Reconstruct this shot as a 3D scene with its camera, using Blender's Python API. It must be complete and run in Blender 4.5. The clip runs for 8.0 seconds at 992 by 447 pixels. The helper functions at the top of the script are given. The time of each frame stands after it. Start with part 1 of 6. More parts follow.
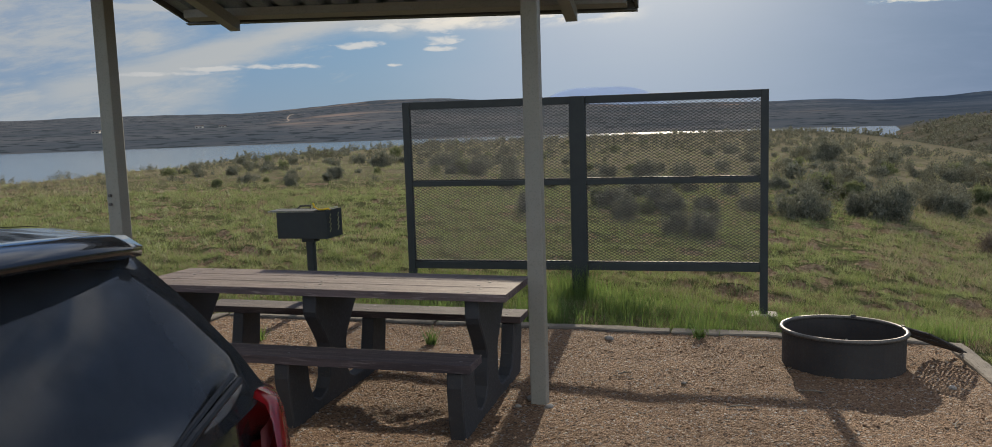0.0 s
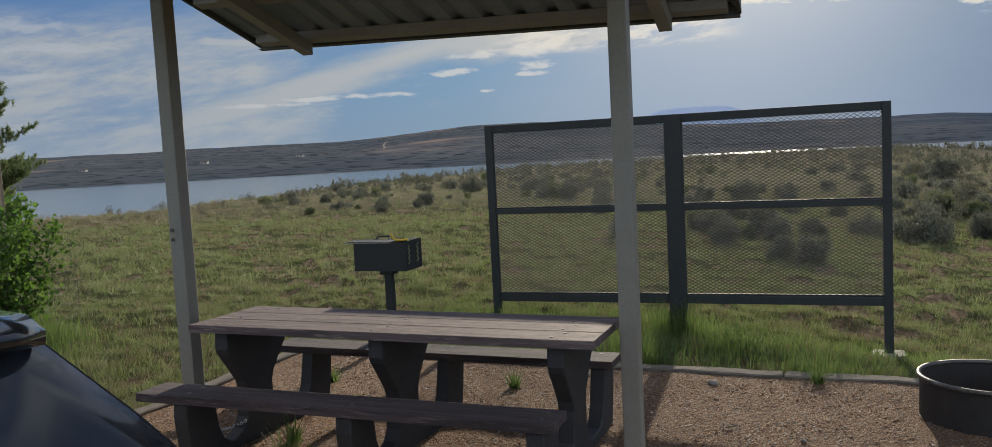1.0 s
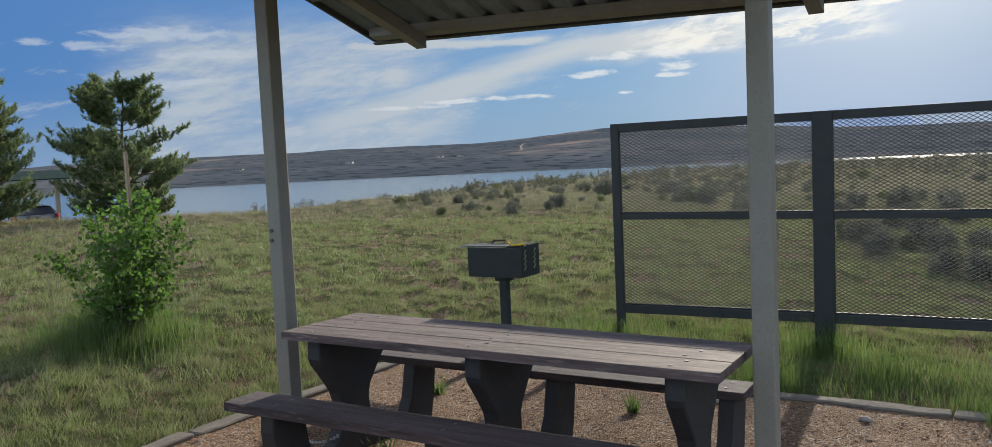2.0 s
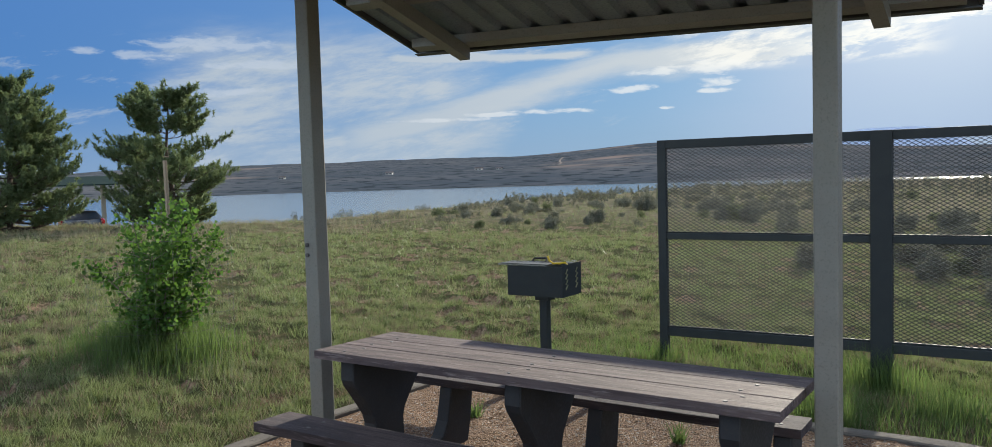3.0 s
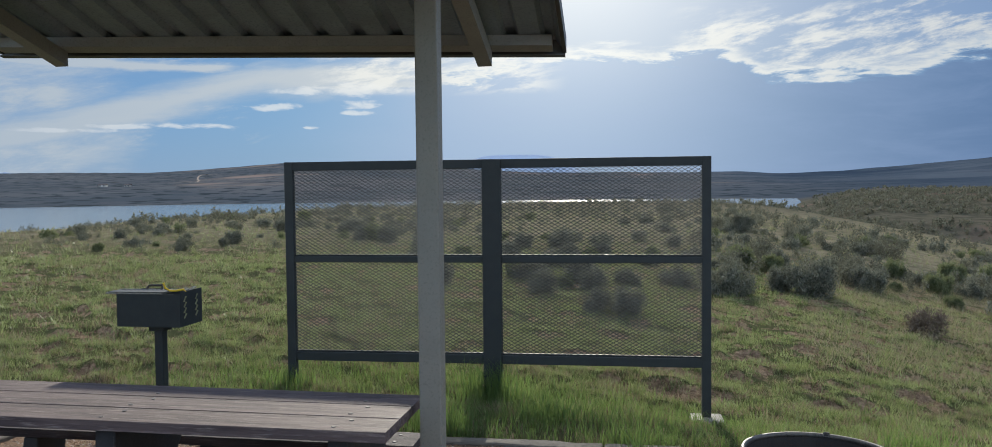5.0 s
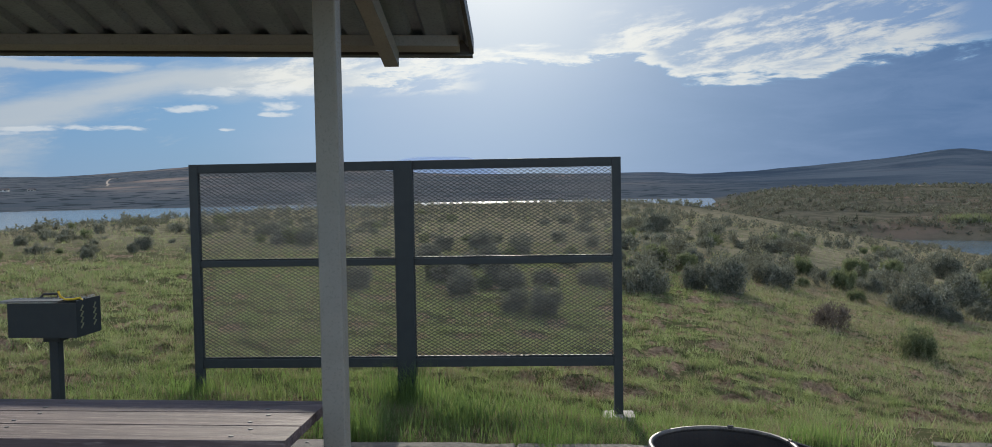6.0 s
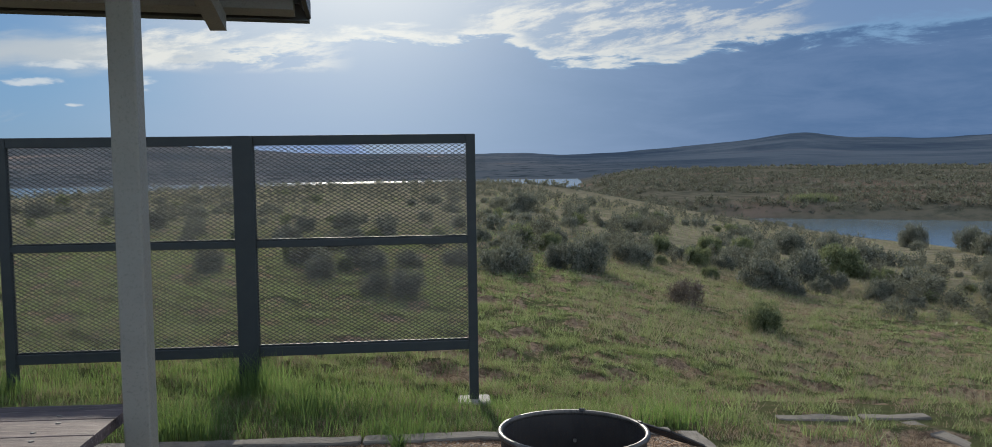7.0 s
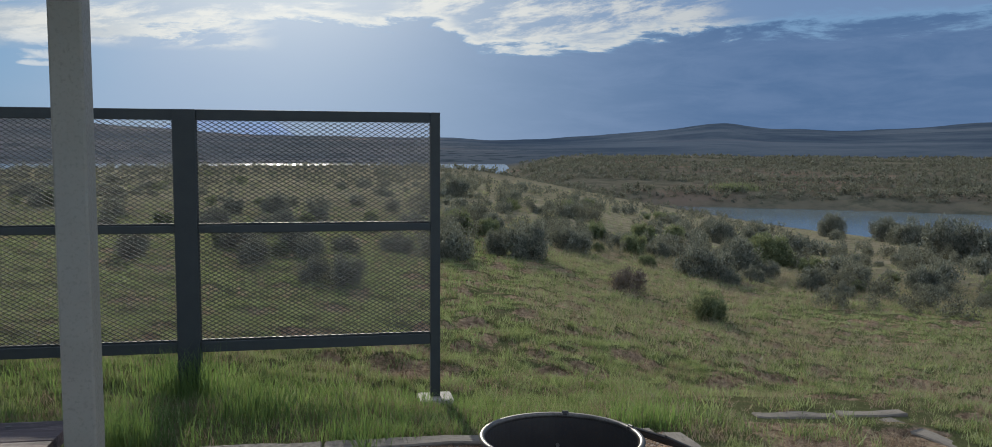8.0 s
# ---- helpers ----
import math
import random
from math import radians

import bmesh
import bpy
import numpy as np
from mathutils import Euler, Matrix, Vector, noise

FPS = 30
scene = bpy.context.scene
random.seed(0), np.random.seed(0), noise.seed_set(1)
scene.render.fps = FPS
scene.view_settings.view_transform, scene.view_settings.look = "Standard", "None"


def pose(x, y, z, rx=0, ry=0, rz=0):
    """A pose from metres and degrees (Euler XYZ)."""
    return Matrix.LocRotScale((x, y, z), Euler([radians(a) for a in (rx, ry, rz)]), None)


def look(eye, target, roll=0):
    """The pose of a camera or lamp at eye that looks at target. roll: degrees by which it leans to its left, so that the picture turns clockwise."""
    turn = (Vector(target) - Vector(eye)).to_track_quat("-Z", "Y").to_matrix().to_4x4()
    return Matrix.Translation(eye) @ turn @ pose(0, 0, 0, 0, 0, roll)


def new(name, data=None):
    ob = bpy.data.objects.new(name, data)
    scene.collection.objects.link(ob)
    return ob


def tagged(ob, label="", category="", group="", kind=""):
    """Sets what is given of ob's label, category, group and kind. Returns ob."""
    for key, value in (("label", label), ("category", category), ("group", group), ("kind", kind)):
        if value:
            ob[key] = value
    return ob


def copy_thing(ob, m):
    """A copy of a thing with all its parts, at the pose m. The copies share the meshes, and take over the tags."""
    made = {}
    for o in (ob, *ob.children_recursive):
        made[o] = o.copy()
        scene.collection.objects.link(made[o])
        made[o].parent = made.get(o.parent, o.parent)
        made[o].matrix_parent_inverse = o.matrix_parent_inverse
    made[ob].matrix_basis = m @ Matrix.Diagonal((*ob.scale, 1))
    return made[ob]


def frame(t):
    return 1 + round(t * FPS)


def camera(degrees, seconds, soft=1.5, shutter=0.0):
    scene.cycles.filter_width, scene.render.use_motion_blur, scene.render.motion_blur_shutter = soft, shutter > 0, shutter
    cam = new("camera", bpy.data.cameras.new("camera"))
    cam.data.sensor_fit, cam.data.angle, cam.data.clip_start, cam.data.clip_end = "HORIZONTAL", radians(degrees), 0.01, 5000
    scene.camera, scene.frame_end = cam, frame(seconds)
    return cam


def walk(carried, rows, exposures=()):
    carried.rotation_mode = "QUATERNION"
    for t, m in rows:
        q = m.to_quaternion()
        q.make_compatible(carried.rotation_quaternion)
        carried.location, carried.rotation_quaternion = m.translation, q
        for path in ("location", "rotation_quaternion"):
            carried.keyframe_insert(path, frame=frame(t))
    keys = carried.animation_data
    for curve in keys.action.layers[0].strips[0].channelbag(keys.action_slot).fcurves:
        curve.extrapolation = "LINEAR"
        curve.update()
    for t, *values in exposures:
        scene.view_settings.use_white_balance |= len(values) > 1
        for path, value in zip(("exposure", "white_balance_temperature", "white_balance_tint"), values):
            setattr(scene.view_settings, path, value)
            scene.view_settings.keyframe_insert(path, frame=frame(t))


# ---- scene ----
cam = camera(60.7, 8.0, soft=0.85)
PATH = [
    (0, (1.092, -4.577, 1.721), (0.612, -2.65, 1.485), -1.8),
    (0.5, (1.032, -4.329, 1.732), (0.454, -2.426, 1.524), -2.0),
    (1, (0.994, -4.007, 1.715), (0.304, -2.137, 1.543), -3.0),
    (1.5, (1.0, -3.666, 1.707), (0.149, -1.863, 1.551), -2.8),
    (2, (0.913, -3.48, 1.689), (-0.066, -1.743, 1.537), -2.6),
    (3.5, (0.776, -3.278, 1.717), (-0.281, -1.583, 1.619), -1.4),
    (4, (0.828, -3.249, 1.721), (0.018, -1.423, 1.629), -0.9),
    (4.5, (0.881, -3.237, 1.725), (0.424, -1.292, 1.633), -0.6),
    (6, (0.992, -3.204, 1.72), (0.89, -1.209, 1.635), -1.0),
    (6.5, (1.081, -3.119, 1.706), (1.199, -1.125, 1.61), -1.1),
    (7, (1.144, -2.919, 1.698), (1.346, -0.934, 1.562), -0.8),
    (7.5, (1.024, -2.705, 1.675), (1.219, -0.723, 1.496), -0.2),
    (8, (0.892, -2.436, 1.679), (1.266, -0.479, 1.507), 0.3),
]
walk(cam, [(t, look(e, a, r)) for t, e, a, r in PATH], [(0, 0.27, 7250, 10), (1.0, 0.14, 7000, 10), (2.0, 0.49, 6650, 8), (3.5, 0.58, 6480, 7), (4.5, 0.48, 6380, 7), (6.0, 0.38, 6380, 7), (8, 0.28, 6380, 7)])

# ---- world: sky, clouds, sun ----
SUN_AZ, SUN_EL = -2.9, 18.8            # degrees right of +Y, above the horizon
sun_dir = Vector((math.sin(radians(SUN_AZ)) * math.cos(radians(SUN_EL)),
                  math.cos(radians(SUN_AZ)) * math.cos(radians(SUN_EL)), math.sin(radians(SUN_EL))))
sun = new("sun", bpy.data.lights.new("sun", "SUN"))
sun.data.energy, sun.data.angle, sun.data.color = 5.0, radians(0.6), (1.0, 0.93, 0.80)
sun.matrix_world = look(sun_dir * 60, (0, 0, 0))


class Nodes:
    """Small helper to write node trees as expressions."""

    def __init__(self, tree):
        self.t = tree
        tree.nodes.clear()

    def add(self, kind):
        return self.t.nodes.new(kind)

    def put(self, sock, v):
        if isinstance(v, bpy.types.NodeSocket):
            self.t.links.new(v, sock)
        elif v is not None:
            sock.default_value = v

    def math(self, op, a, b=0.0, c=None, clamp=False):
        n = self.add("ShaderNodeMath")
        n.operation, n.use_clamp = op, clamp
        self.put(n.inputs[0], a)
        self.put(n.inputs[1], b)
        if c is not None:
            self.put(n.inputs[2], c)
        return n.outputs[0]

    def vmath(self, op, a, b=None):
        n = self.add("ShaderNodeVectorMath")
        n.operation = op
        self.put(n.inputs[0], a)
        if b is not None:
            self.put(n.inputs[1], b)
        return n.outputs["Value"] if op in ("DOT_PRODUCT", "LENGTH") else n.outputs[0]

    def smooth(self, v, lo, hi, to0=0.0, to1=1.0):
        n = self.add("ShaderNodeMapRange")
        n.interpolation_type = "SMOOTHSTEP"
        self.put(n.inputs[0], v)
        for i, x in enumerate((lo, hi, to0, to1)):
            n.inputs[i + 1].default_value = x
        return n.outputs[0]

    def noise(self, vec, scale, detail=4.0, rough=0.55, dist=0.0):
        n = self.add("ShaderNodeTexNoise")
        self.put(n.inputs["Vector"], vec)
        n.inputs["Scale"].default_value, n.inputs["Detail"].default_value = scale, detail
        n.inputs["Roughness"].default_value, n.inputs["Distortion"].default_value = rough, dist
        return n.outputs["Fac"]

    def mix(self, f, a, b, blend="MIX"):
        n = self.add("ShaderNodeMix")
        n.data_type, n.blend_type = "RGBA", blend
        self.put(n.inputs[0], f)
        self.put(n.inputs[6], a)
        self.put(n.inputs[7], b)
        return n.outputs[2]

    def xyz(self, v):
        n = self.add("ShaderNodeSeparateXYZ")
        self.put(n.inputs[0], v)
        return n.outputs

    def vec(self, x, y, z):
        n = self.add("ShaderNodeCombineXYZ")
        for s, v in zip(n.inputs, (x, y, z)):
            self.put(s, v)
        return n.outputs[0]


def rgb(r, g, b):
    return (r, g, b, 1.0)


world = bpy.data.worlds.new("sky")
scene.world = world
world.use_nodes = True
N = Nodes(world.node_tree)
d = N.add("ShaderNodeTexCoord").outputs["Generated"]
dx, dy, dz = N.xyz(d)[:3]
sky = N.add("ShaderNodeTexSky")
sky.sky_type, sky.sun_disc = "NISHITA", False
sky.sun_elevation, sky.sun_rotation = radians(SUN_EL), radians(SUN_AZ)
sky.altitude, sky.air_density, sky.dust_density, sky.ozone_density = 2000.0, 1.0, 0.6, 1.2
SKY_GAIN = 0.10
base = N.mix(1.0, sky.outputs[0], rgb(0.62, 0.86, 1.12), "MULTIPLY")
az = N.math("ARCTAN2", dx, dy)                     # bearing from +Y, radians to the right
el = N.math("MAXIMUM", dz, 0.0)
front = N.smooth(dy, -0.05, 0.45)
flat_v = N.vec(N.math("MULTIPLY", az, 3.2), N.math("MULTIPLY", el, 13.0), 0.0)
wob = N.noise(flat_v, 1.1, 6, 0.62)
swirl = N.math("MULTIPLY", N.math("SUBTRACT", wob, 0.5), 1.3)


def blob(a, e, w, h, fray):
    """A small cloud at the bearing a and height e, w wide and h high, with a frayed outline."""
    u = N.math("DIVIDE", N.math("SUBTRACT", az, a), w)
    v = N.math("DIVIDE", N.math("SUBTRACT", el, e), h)
    far_out = N.math("ADD", N.math("MULTIPLY", u, u), N.math("MULTIPLY", v, v))
    return N.smooth(N.math("MULTIPLY_ADD", N.math("SUBTRACT", fray, 0.5), 6.5, far_out), 1.6, -0.2)


def within(v, centre, half, soft_by):
    return N.smooth(N.math("ABSOLUTE", N.math("SUBTRACT", v, centre)), half + soft_by, half)


fray = N.noise(N.vec(N.math("MULTIPLY", az, 34.0), N.math("MULTIPLY", el, 110.0), 1.0), 1.0, 7, 0.60, 0.3)
tear = N.noise(N.vec(N.math("MULTIPLY", az, 7.0), N.math("MULTIPLY", el, 30.0), 4.0), 1.3, 10, 0.64, 0.4)
wisp = N.noise(N.vec(N.math("MULTIPLY_ADD", el, -6.0, N.math("MULTIPLY", az, 13.0)), N.math("MULTIPLY_ADD", az, -6.0, N.math("MULTIPLY", el, 44.0)), 7.0), 1.0, 11, 0.68, 0.2)
# the wide pale cloud mass, the band that climbs from it and the thin wedge above
soft_n = N.noise(N.vec(N.math("MULTIPLY", az, 5.0), N.math("MULTIPLY_ADD", az, -3.0, N.math("MULTIPLY", el, 26.0)), 2.0), 1.3, 9, 0.60, 0.2)
az_w = N.math("MULTIPLY_ADD", swirl, 0.16, az)
mass = N.math("MULTIPLY", within(az_w, -0.735, 0.13, 0.09), N.smooth(N.math("MULTIPLY_ADD", swirl, 0.05, el), 0.185, 0.135))
mass = N.math("MULTIPLY", mass, N.math("MULTIPLY", N.smooth(soft_n, 0.32, 0.58, 0.30, 1.0), N.smooth(wisp, 0.36, 0.60, 0.50, 1.0)))
climb = N.math("MINIMUM", N.math("MULTIPLY_ADD", az, 0.27, 0.2336), 0.124)
off_band = N.math("ABSOLUTE", N.math("SUBTRACT", N.math("MULTIPLY_ADD", swirl, 0.018, el), climb))
band = N.math("MULTIPLY", N.smooth(N.math("MULTIPLY_ADD", N.math("SUBTRACT", soft_n, 0.5), 0.04, off_band), 0.026, 0.003), within(az, -0.47, 0.22, 0.10))
wedge = N.math("MULTIPLY", N.smooth(N.math("ABSOLUTE", N.math("SUBTRACT", N.math("MULTIPLY_ADD", N.math("SUBTRACT", tear, 0.5), 0.02, el), 0.1345)), 0.0075, 0.002), within(az_w, -0.55, 0.09, 0.04))
veil = N.math("MAXIMUM", N.math("MAXIMUM", mass, band), wedge)
# scattered wisps low over the far shore and high at the far end
low = N.math("MULTIPLY", N.smooth(wisp, 0.54, 0.68), N.math("MULTIPLY", N.smooth(el, 0.03, 0.055), N.smooth(az, -0.35, -0.50)))
low = N.math("MULTIPLY", low, N.smooth(el, 0.165, 0.14))
# small bright clouds that stand free
puff = N.math("MAXIMUM", blob(-0.398, 0.0925, 0.026, 0.0042, fray), blob(-0.365, 0.110, 0.030, 0.0036, fray))
for spot in ((-0.305, 0.1135, 0.045, 0.0075), (-0.300, 0.0965, 0.024, 0.0045), (-0.300, 0.087, 0.016, 0.003), (-0.49, 0.0705, 0.045, 0.0026), (-0.56, 0.0685, 0.040, 0.0022), (-0.62, 0.064, 0.05, 0.0022), (-0.355, 0.0695, 0.010, 0.0018),
             (-0.875, 0.150, 0.060, 0.008), (-0.935, 0.137, 0.035, 0.005), (-0.855, 0.098, 0.050, 0.0045), (-0.82, 0.128, 0.06, 0.0045), (-1.0, 0.140, 0.016, 0.004)):
    puff = N.math("MAXIMUM", puff, blob(*spot, fray))
# the grey sheet beyond the lake, with a torn bright upper edge
dip = N.math("MULTIPLY", N.smooth(N.math("ABSOLUTE", N.math("SUBTRACT", az, 0.042)), 0.05, 0.0), -0.012)
top = N.math("ADD", N.math("ADD", N.smooth(az, -0.20, -0.06, 0.126, 0.149), dip), N.math("ADD", N.smooth(az, 0.10, 0.17, 0.0, -0.030), N.smooth(az, 0.28, 0.40, 0.0, 0.016)))
rel = N.math("SUBTRACT", N.math("ADD", el, N.math("MULTIPLY_ADD", N.math("SUBTRACT", tear, 0.5), 0.075, N.math("MULTIPLY", N.math("SUBTRACT", fray, 0.5), 0.012))), top)
left_end = N.smooth(N.math("ADD", az, N.math("MULTIPLY", swirl, 0.10)), -0.42, -0.16)
sheet = N.math("MULTIPLY", N.smooth(rel, 0.004, -0.008), left_end)
sheet_col = N.mix(N.smooth(az, -0.10, 0.52), rgb(3.2, 4.15, 5.6), rgb(0.80, 1.45, 2.80))
sheet_col = N.mix(N.math("MULTIPLY", N.smooth(tear, 0.35, 0.7), 0.16), sheet_col, rgb(3.0, 3.8, 5.6))
rim = N.math("MULTIPLY", N.smooth(rel, -0.004, 0.003), N.smooth(rel, 0.020, 0.004))
rim = N.math("MULTIPLY", rim, N.math("MULTIPLY", within(az, 0.12, 0.30, 0.08), N.smooth(fray, 0.30, 0.55, 0.45, 1.0)))
# bright filaments heaped above the sheet's edge
heap = N.math("MULTIPLY", within(az, 0.26, 0.15, 0.06), N.math("MULTIPLY", N.smooth(rel, -0.002, 0.008), N.smooth(N.math("MULTIPLY_ADD", N.math("SUBTRACT", tear, 0.5), 0.06, el), 0.205, 0.175)))
heap = N.math("MAXIMUM", heap, N.math("MULTIPLY", within(az, -0.21, 0.09, 0.07), within(el, 0.133, 0.014, 0.014)))
rim = N.math("MAXIMUM", rim, N.math("MULTIPLY", heap, N.smooth(wisp, 0.44, 0.62)))
over = N.math("MULTIPLY", N.smooth(rel, -0.004, 0.016), left_end)
near_sun = N.vmath("DOT_PRODUCT", d, tuple(sun_dir))
glow = N.math("POWER", N.math("MAXIMUM", near_sun, 0.0), 60.0)
wide = N.math("POWER", N.math("MAXIMUM", near_sun, 0.0), 9.0)
cloud_col = N.mix(wide, rgb(3.7, 4.2, 4.8), rgb(5.9, 6.0, 5.9))
clear = N.mix(N.smooth(az, -1.15, -0.20), rgb(0.55, 1.55, 3.8), rgb(1.9, 3.1, 4.6))
clear = N.mix(N.smooth(el, 0.10, 0.34), clear, rgb(0.70, 1.75, 4.3))
view = N.mix(N.math("MULTIPLY", N.smooth(el, 0.10, 0.0), 0.60), N.mix(0.9, base, clear), rgb(2.3, 3.2, 4.5))
view = N.mix(N.math("MULTIPLY", veil, 0.92), view, cloud_col)
view = N.mix(N.math("MULTIPLY", low, 0.45), view, cloud_col)
view = N.mix(N.math("MULTIPLY", over, 0.62), view, N.mix(N.smooth(az, 0.0, 0.55), rgb(4.7, 5.1, 5.7), rgb(1.6, 2.3, 3.9)))
view = N.mix(N.math("MULTIPLY", sheet, 0.93), view, sheet_col)
view = N.mix(N.math("MULTIPLY", rim, 0.88), view, N.mix(N.smooth(az, 0.15, 0.5), rgb(7.4, 7.2, 6.7), rgb(5.4, 5.5, 5.5)))
view = N.mix(N.math("MULTIPLY", puff, 0.62), view, N.mix(N.smooth(az, -0.4, -0.8), rgb(7.4, 7.3, 7.0), rgb(4.2, 4.7, 5.5)))
view = N.mix(N.math("MULTIPLY", glow, 0.60), view, rgb(13.0, 12.4, 11.2))
# unseen broken cloud over the rest of the sky, brightened to fill the shade
zc = N.math("ADD", el, 0.12)
deck = N.vec(N.math("DIVIDE", dx, zc), N.math("DIVIDE", dy, zc), 0.0)
rest = N.mix(N.math("MULTIPLY", N.smooth(N.noise(deck, 0.9, 8, 0.6, 0.4), 0.40, 0.62), 0.85), N.mix(1.0, base, rgb(1.5, 1.4, 1.3), "MULTIPLY"), rgb(11.0, 11.6, 12.8))
view = N.mix(1.0, view, rgb(0.86, 0.87, 0.89), "MULTIPLY")
back_mix = N.math("MULTIPLY", front, N.smooth(el, 0.62, 0.40))
col = N.mix(back_mix, rest, view)
bg = N.add("ShaderNodeBackground")
N.put(bg.inputs[0], col)
bg.inputs[1].default_value = SKY_GAIN
N.t.links.new(bg.outputs[0], N.add("ShaderNodeOutputWorld").inputs[0])

# ---- materials ----


def material(name):
    m = bpy.data.materials.new(name)
    m.use_nodes = True
    return m, Nodes(m.node_tree)


def finish(n, shader):
    n.t.links.new(shader, n.add("ShaderNodeOutputMaterial").inputs[0])


def surf(name, a, b, c=None, scale=6.0, fine=60.0, rough=(0.5, 0.8), bump=0.2, dist=0.005, metal=0.0, stretch=(1, 1, 1),
         vary=0.12, coat=0.0, spec=0.5, stain=0.5):
    """Two colours in broad blotches, a third in fine grain; relief and roughness follow the grain."""
    m, n = material(name)
    co = n.vmath("MULTIPLY", n.add("ShaderNodeTexCoord").outputs["Object"], stretch)
    broad, grain = n.noise(co, scale, 5, 0.6, 0.3), n.noise(co, fine, 6, 0.65)
    col = n.mix(n.smooth(broad, 0.5 - stain / 2, 0.5 + stain / 2), rgb(*a), rgb(*b))
    if c:
        col = n.mix(n.smooth(grain, 0.5, 0.72), col, rgb(*c))
    rnd = n.add("ShaderNodeObjectInfo").outputs["Random"]
    hsv = n.add("ShaderNodeHueSaturation")
    n.put(hsv.inputs["Value"], n.math("MULTIPLY_ADD", rnd, vary * 2, 1.0 - vary))
    n.put(hsv.inputs["Color"], col)
    p = n.add("ShaderNodeBsdfPrincipled")
    n.put(p.inputs["Base Color"], hsv.outputs[0])
    n.put(p.inputs["Roughness"], n.smooth(grain, 0.3, 0.7, *rough))
    p.inputs["Metallic"].default_value = metal
    p.inputs["Coat Weight"].default_value = coat
    p.inputs["Specular IOR Level"].default_value = spec
    if bump:
        bp = n.add("ShaderNodeBump")
        bp.inputs["Strength"].default_value, bp.inputs["Distance"].default_value = bump, dist
        n.put(bp.inputs["Height"], n.math("MULTIPLY_ADD", broad, 0.5, grain))
        n.put(p.inputs["Normal"], bp.outputs[0])
    finish(n, p.outputs[0])
    return m


def leafy(name, a, b, through_col, share=0.45, gloss=0.6, patch=1.2, c=None, vary=0.8, deep=1.6):
    """Leaves and blades: lit on one face, glowing when lit from behind; every blade a little different."""
    m, n = material(name)
    geo = n.add("ShaderNodeNewGeometry")
    rnd = geo.outputs["Random Per Island"]
    co = n.add("ShaderNodeTexCoord").outputs["Object"]
    f = n.math("MULTIPLY_ADD", n.noise(co, patch, 5, 0.65), deep, n.math("MULTIPLY_ADD", rnd, vary, 0.5 - deep * 0.5 - vary * 0.5), clamp=True)
    col = n.mix(f, rgb(*a), rgb(*b))
    if c:
        col = n.mix(n.smooth(n.noise(co, patch * 0.31, 3, 0.6), 0.48, 0.62), col, n.mix(rnd, rgb(*c), col))
    tr = n.mix(0.65, col, rgb(*through_col))
    df, tl = n.add("ShaderNodeBsdfPrincipled"), n.add("ShaderNodeBsdfTranslucent")
    n.put(df.inputs["Base Color"], col)
    df.inputs["Roughness"].default_value, df.inputs["Specular IOR Level"].default_value = gloss, 0.12
    n.put(tl.inputs["Color"], tr)
    mx = n.add("ShaderNodeMixShader")
    mx.inputs[0].default_value = share
    n.t.links.new(df.outputs[0], mx.inputs[1])
    n.t.links.new(tl.outputs[0], mx.inputs[2])
    finish(n, mx.outputs[0])
    return m


def plain(name, a, rough=0.4, metal=0.0, coat=0.0, trans=0.0, ior=1.45, alpha=1.0):
    m, n = material(name)
    p = n.add("ShaderNodeBsdfPrincipled")
    co = n.add("ShaderNodeTexCoord").outputs["Object"]
    g = n.noise(co, 14.0, 5, 0.6)
    n.put(p.inputs["Base Color"], n.mix(n.smooth(g, 0.3, 0.75), rgb(*a), rgb(*[v * 0.86 for v in a])))
    n.put(p.inputs["Roughness"], n.smooth(g, 0.25, 0.75, rough * 0.85, min(1, rough * 1.15)))
    p.inputs["Metallic"].default_value, p.inputs["Coat Weight"].default_value = metal, coat
    p.inputs["Transmission Weight"].default_value, p.inputs["IOR"].default_value = trans, ior
    finish(n, p.outputs[0])
    return m


M_POST = surf("tan painted steel", (0.275, 0.258, 0.216), (0.245, 0.230, 0.193), (0.205, 0.192, 0.162), 5, 90, (0.45, 0.65), 0.08, 0.001, vary=0.03)
M_RAFTER = surf("grey-beige painted steel", (0.31, 0.310, 0.300), (0.27, 0.270, 0.262), (0.225, 0.225, 0.218), 5, 90, (0.45, 0.65), 0.08, 0.001, vary=0.03)
M_DECK = surf("galvanised roof deck", (0.30, 0.36, 0.43), (0.24, 0.29, 0.35), (0.20, 0.24, 0.29), 4, 60, (0.45, 0.65), 0.08, 0.001, metal=0.25, vary=0.03)
M_TRIM = surf("dark roof trim", (0.10, 0.10, 0.10), (0.07, 0.07, 0.07), None, 6, 80, (0.4, 0.6), 0.06, 0.001)
M_FRAME = surf("black-green painted steel", (0.030, 0.036, 0.039), (0.038, 0.044, 0.045), (0.05, 0.05, 0.045), 9, 120, (0.55, 0.72), 0.15, 0.001, vary=0.05, spec=0.3)
M_MESH = surf("black expanded metal", (0.020, 0.025, 0.028), (0.026, 0.031, 0.034), None, 20, 150, (0.6, 0.8), 0.0, vary=0.0, spec=0.15)
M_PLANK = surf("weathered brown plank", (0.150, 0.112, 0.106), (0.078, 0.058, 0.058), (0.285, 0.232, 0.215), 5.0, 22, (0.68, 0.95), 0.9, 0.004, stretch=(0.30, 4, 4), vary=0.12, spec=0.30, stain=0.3)
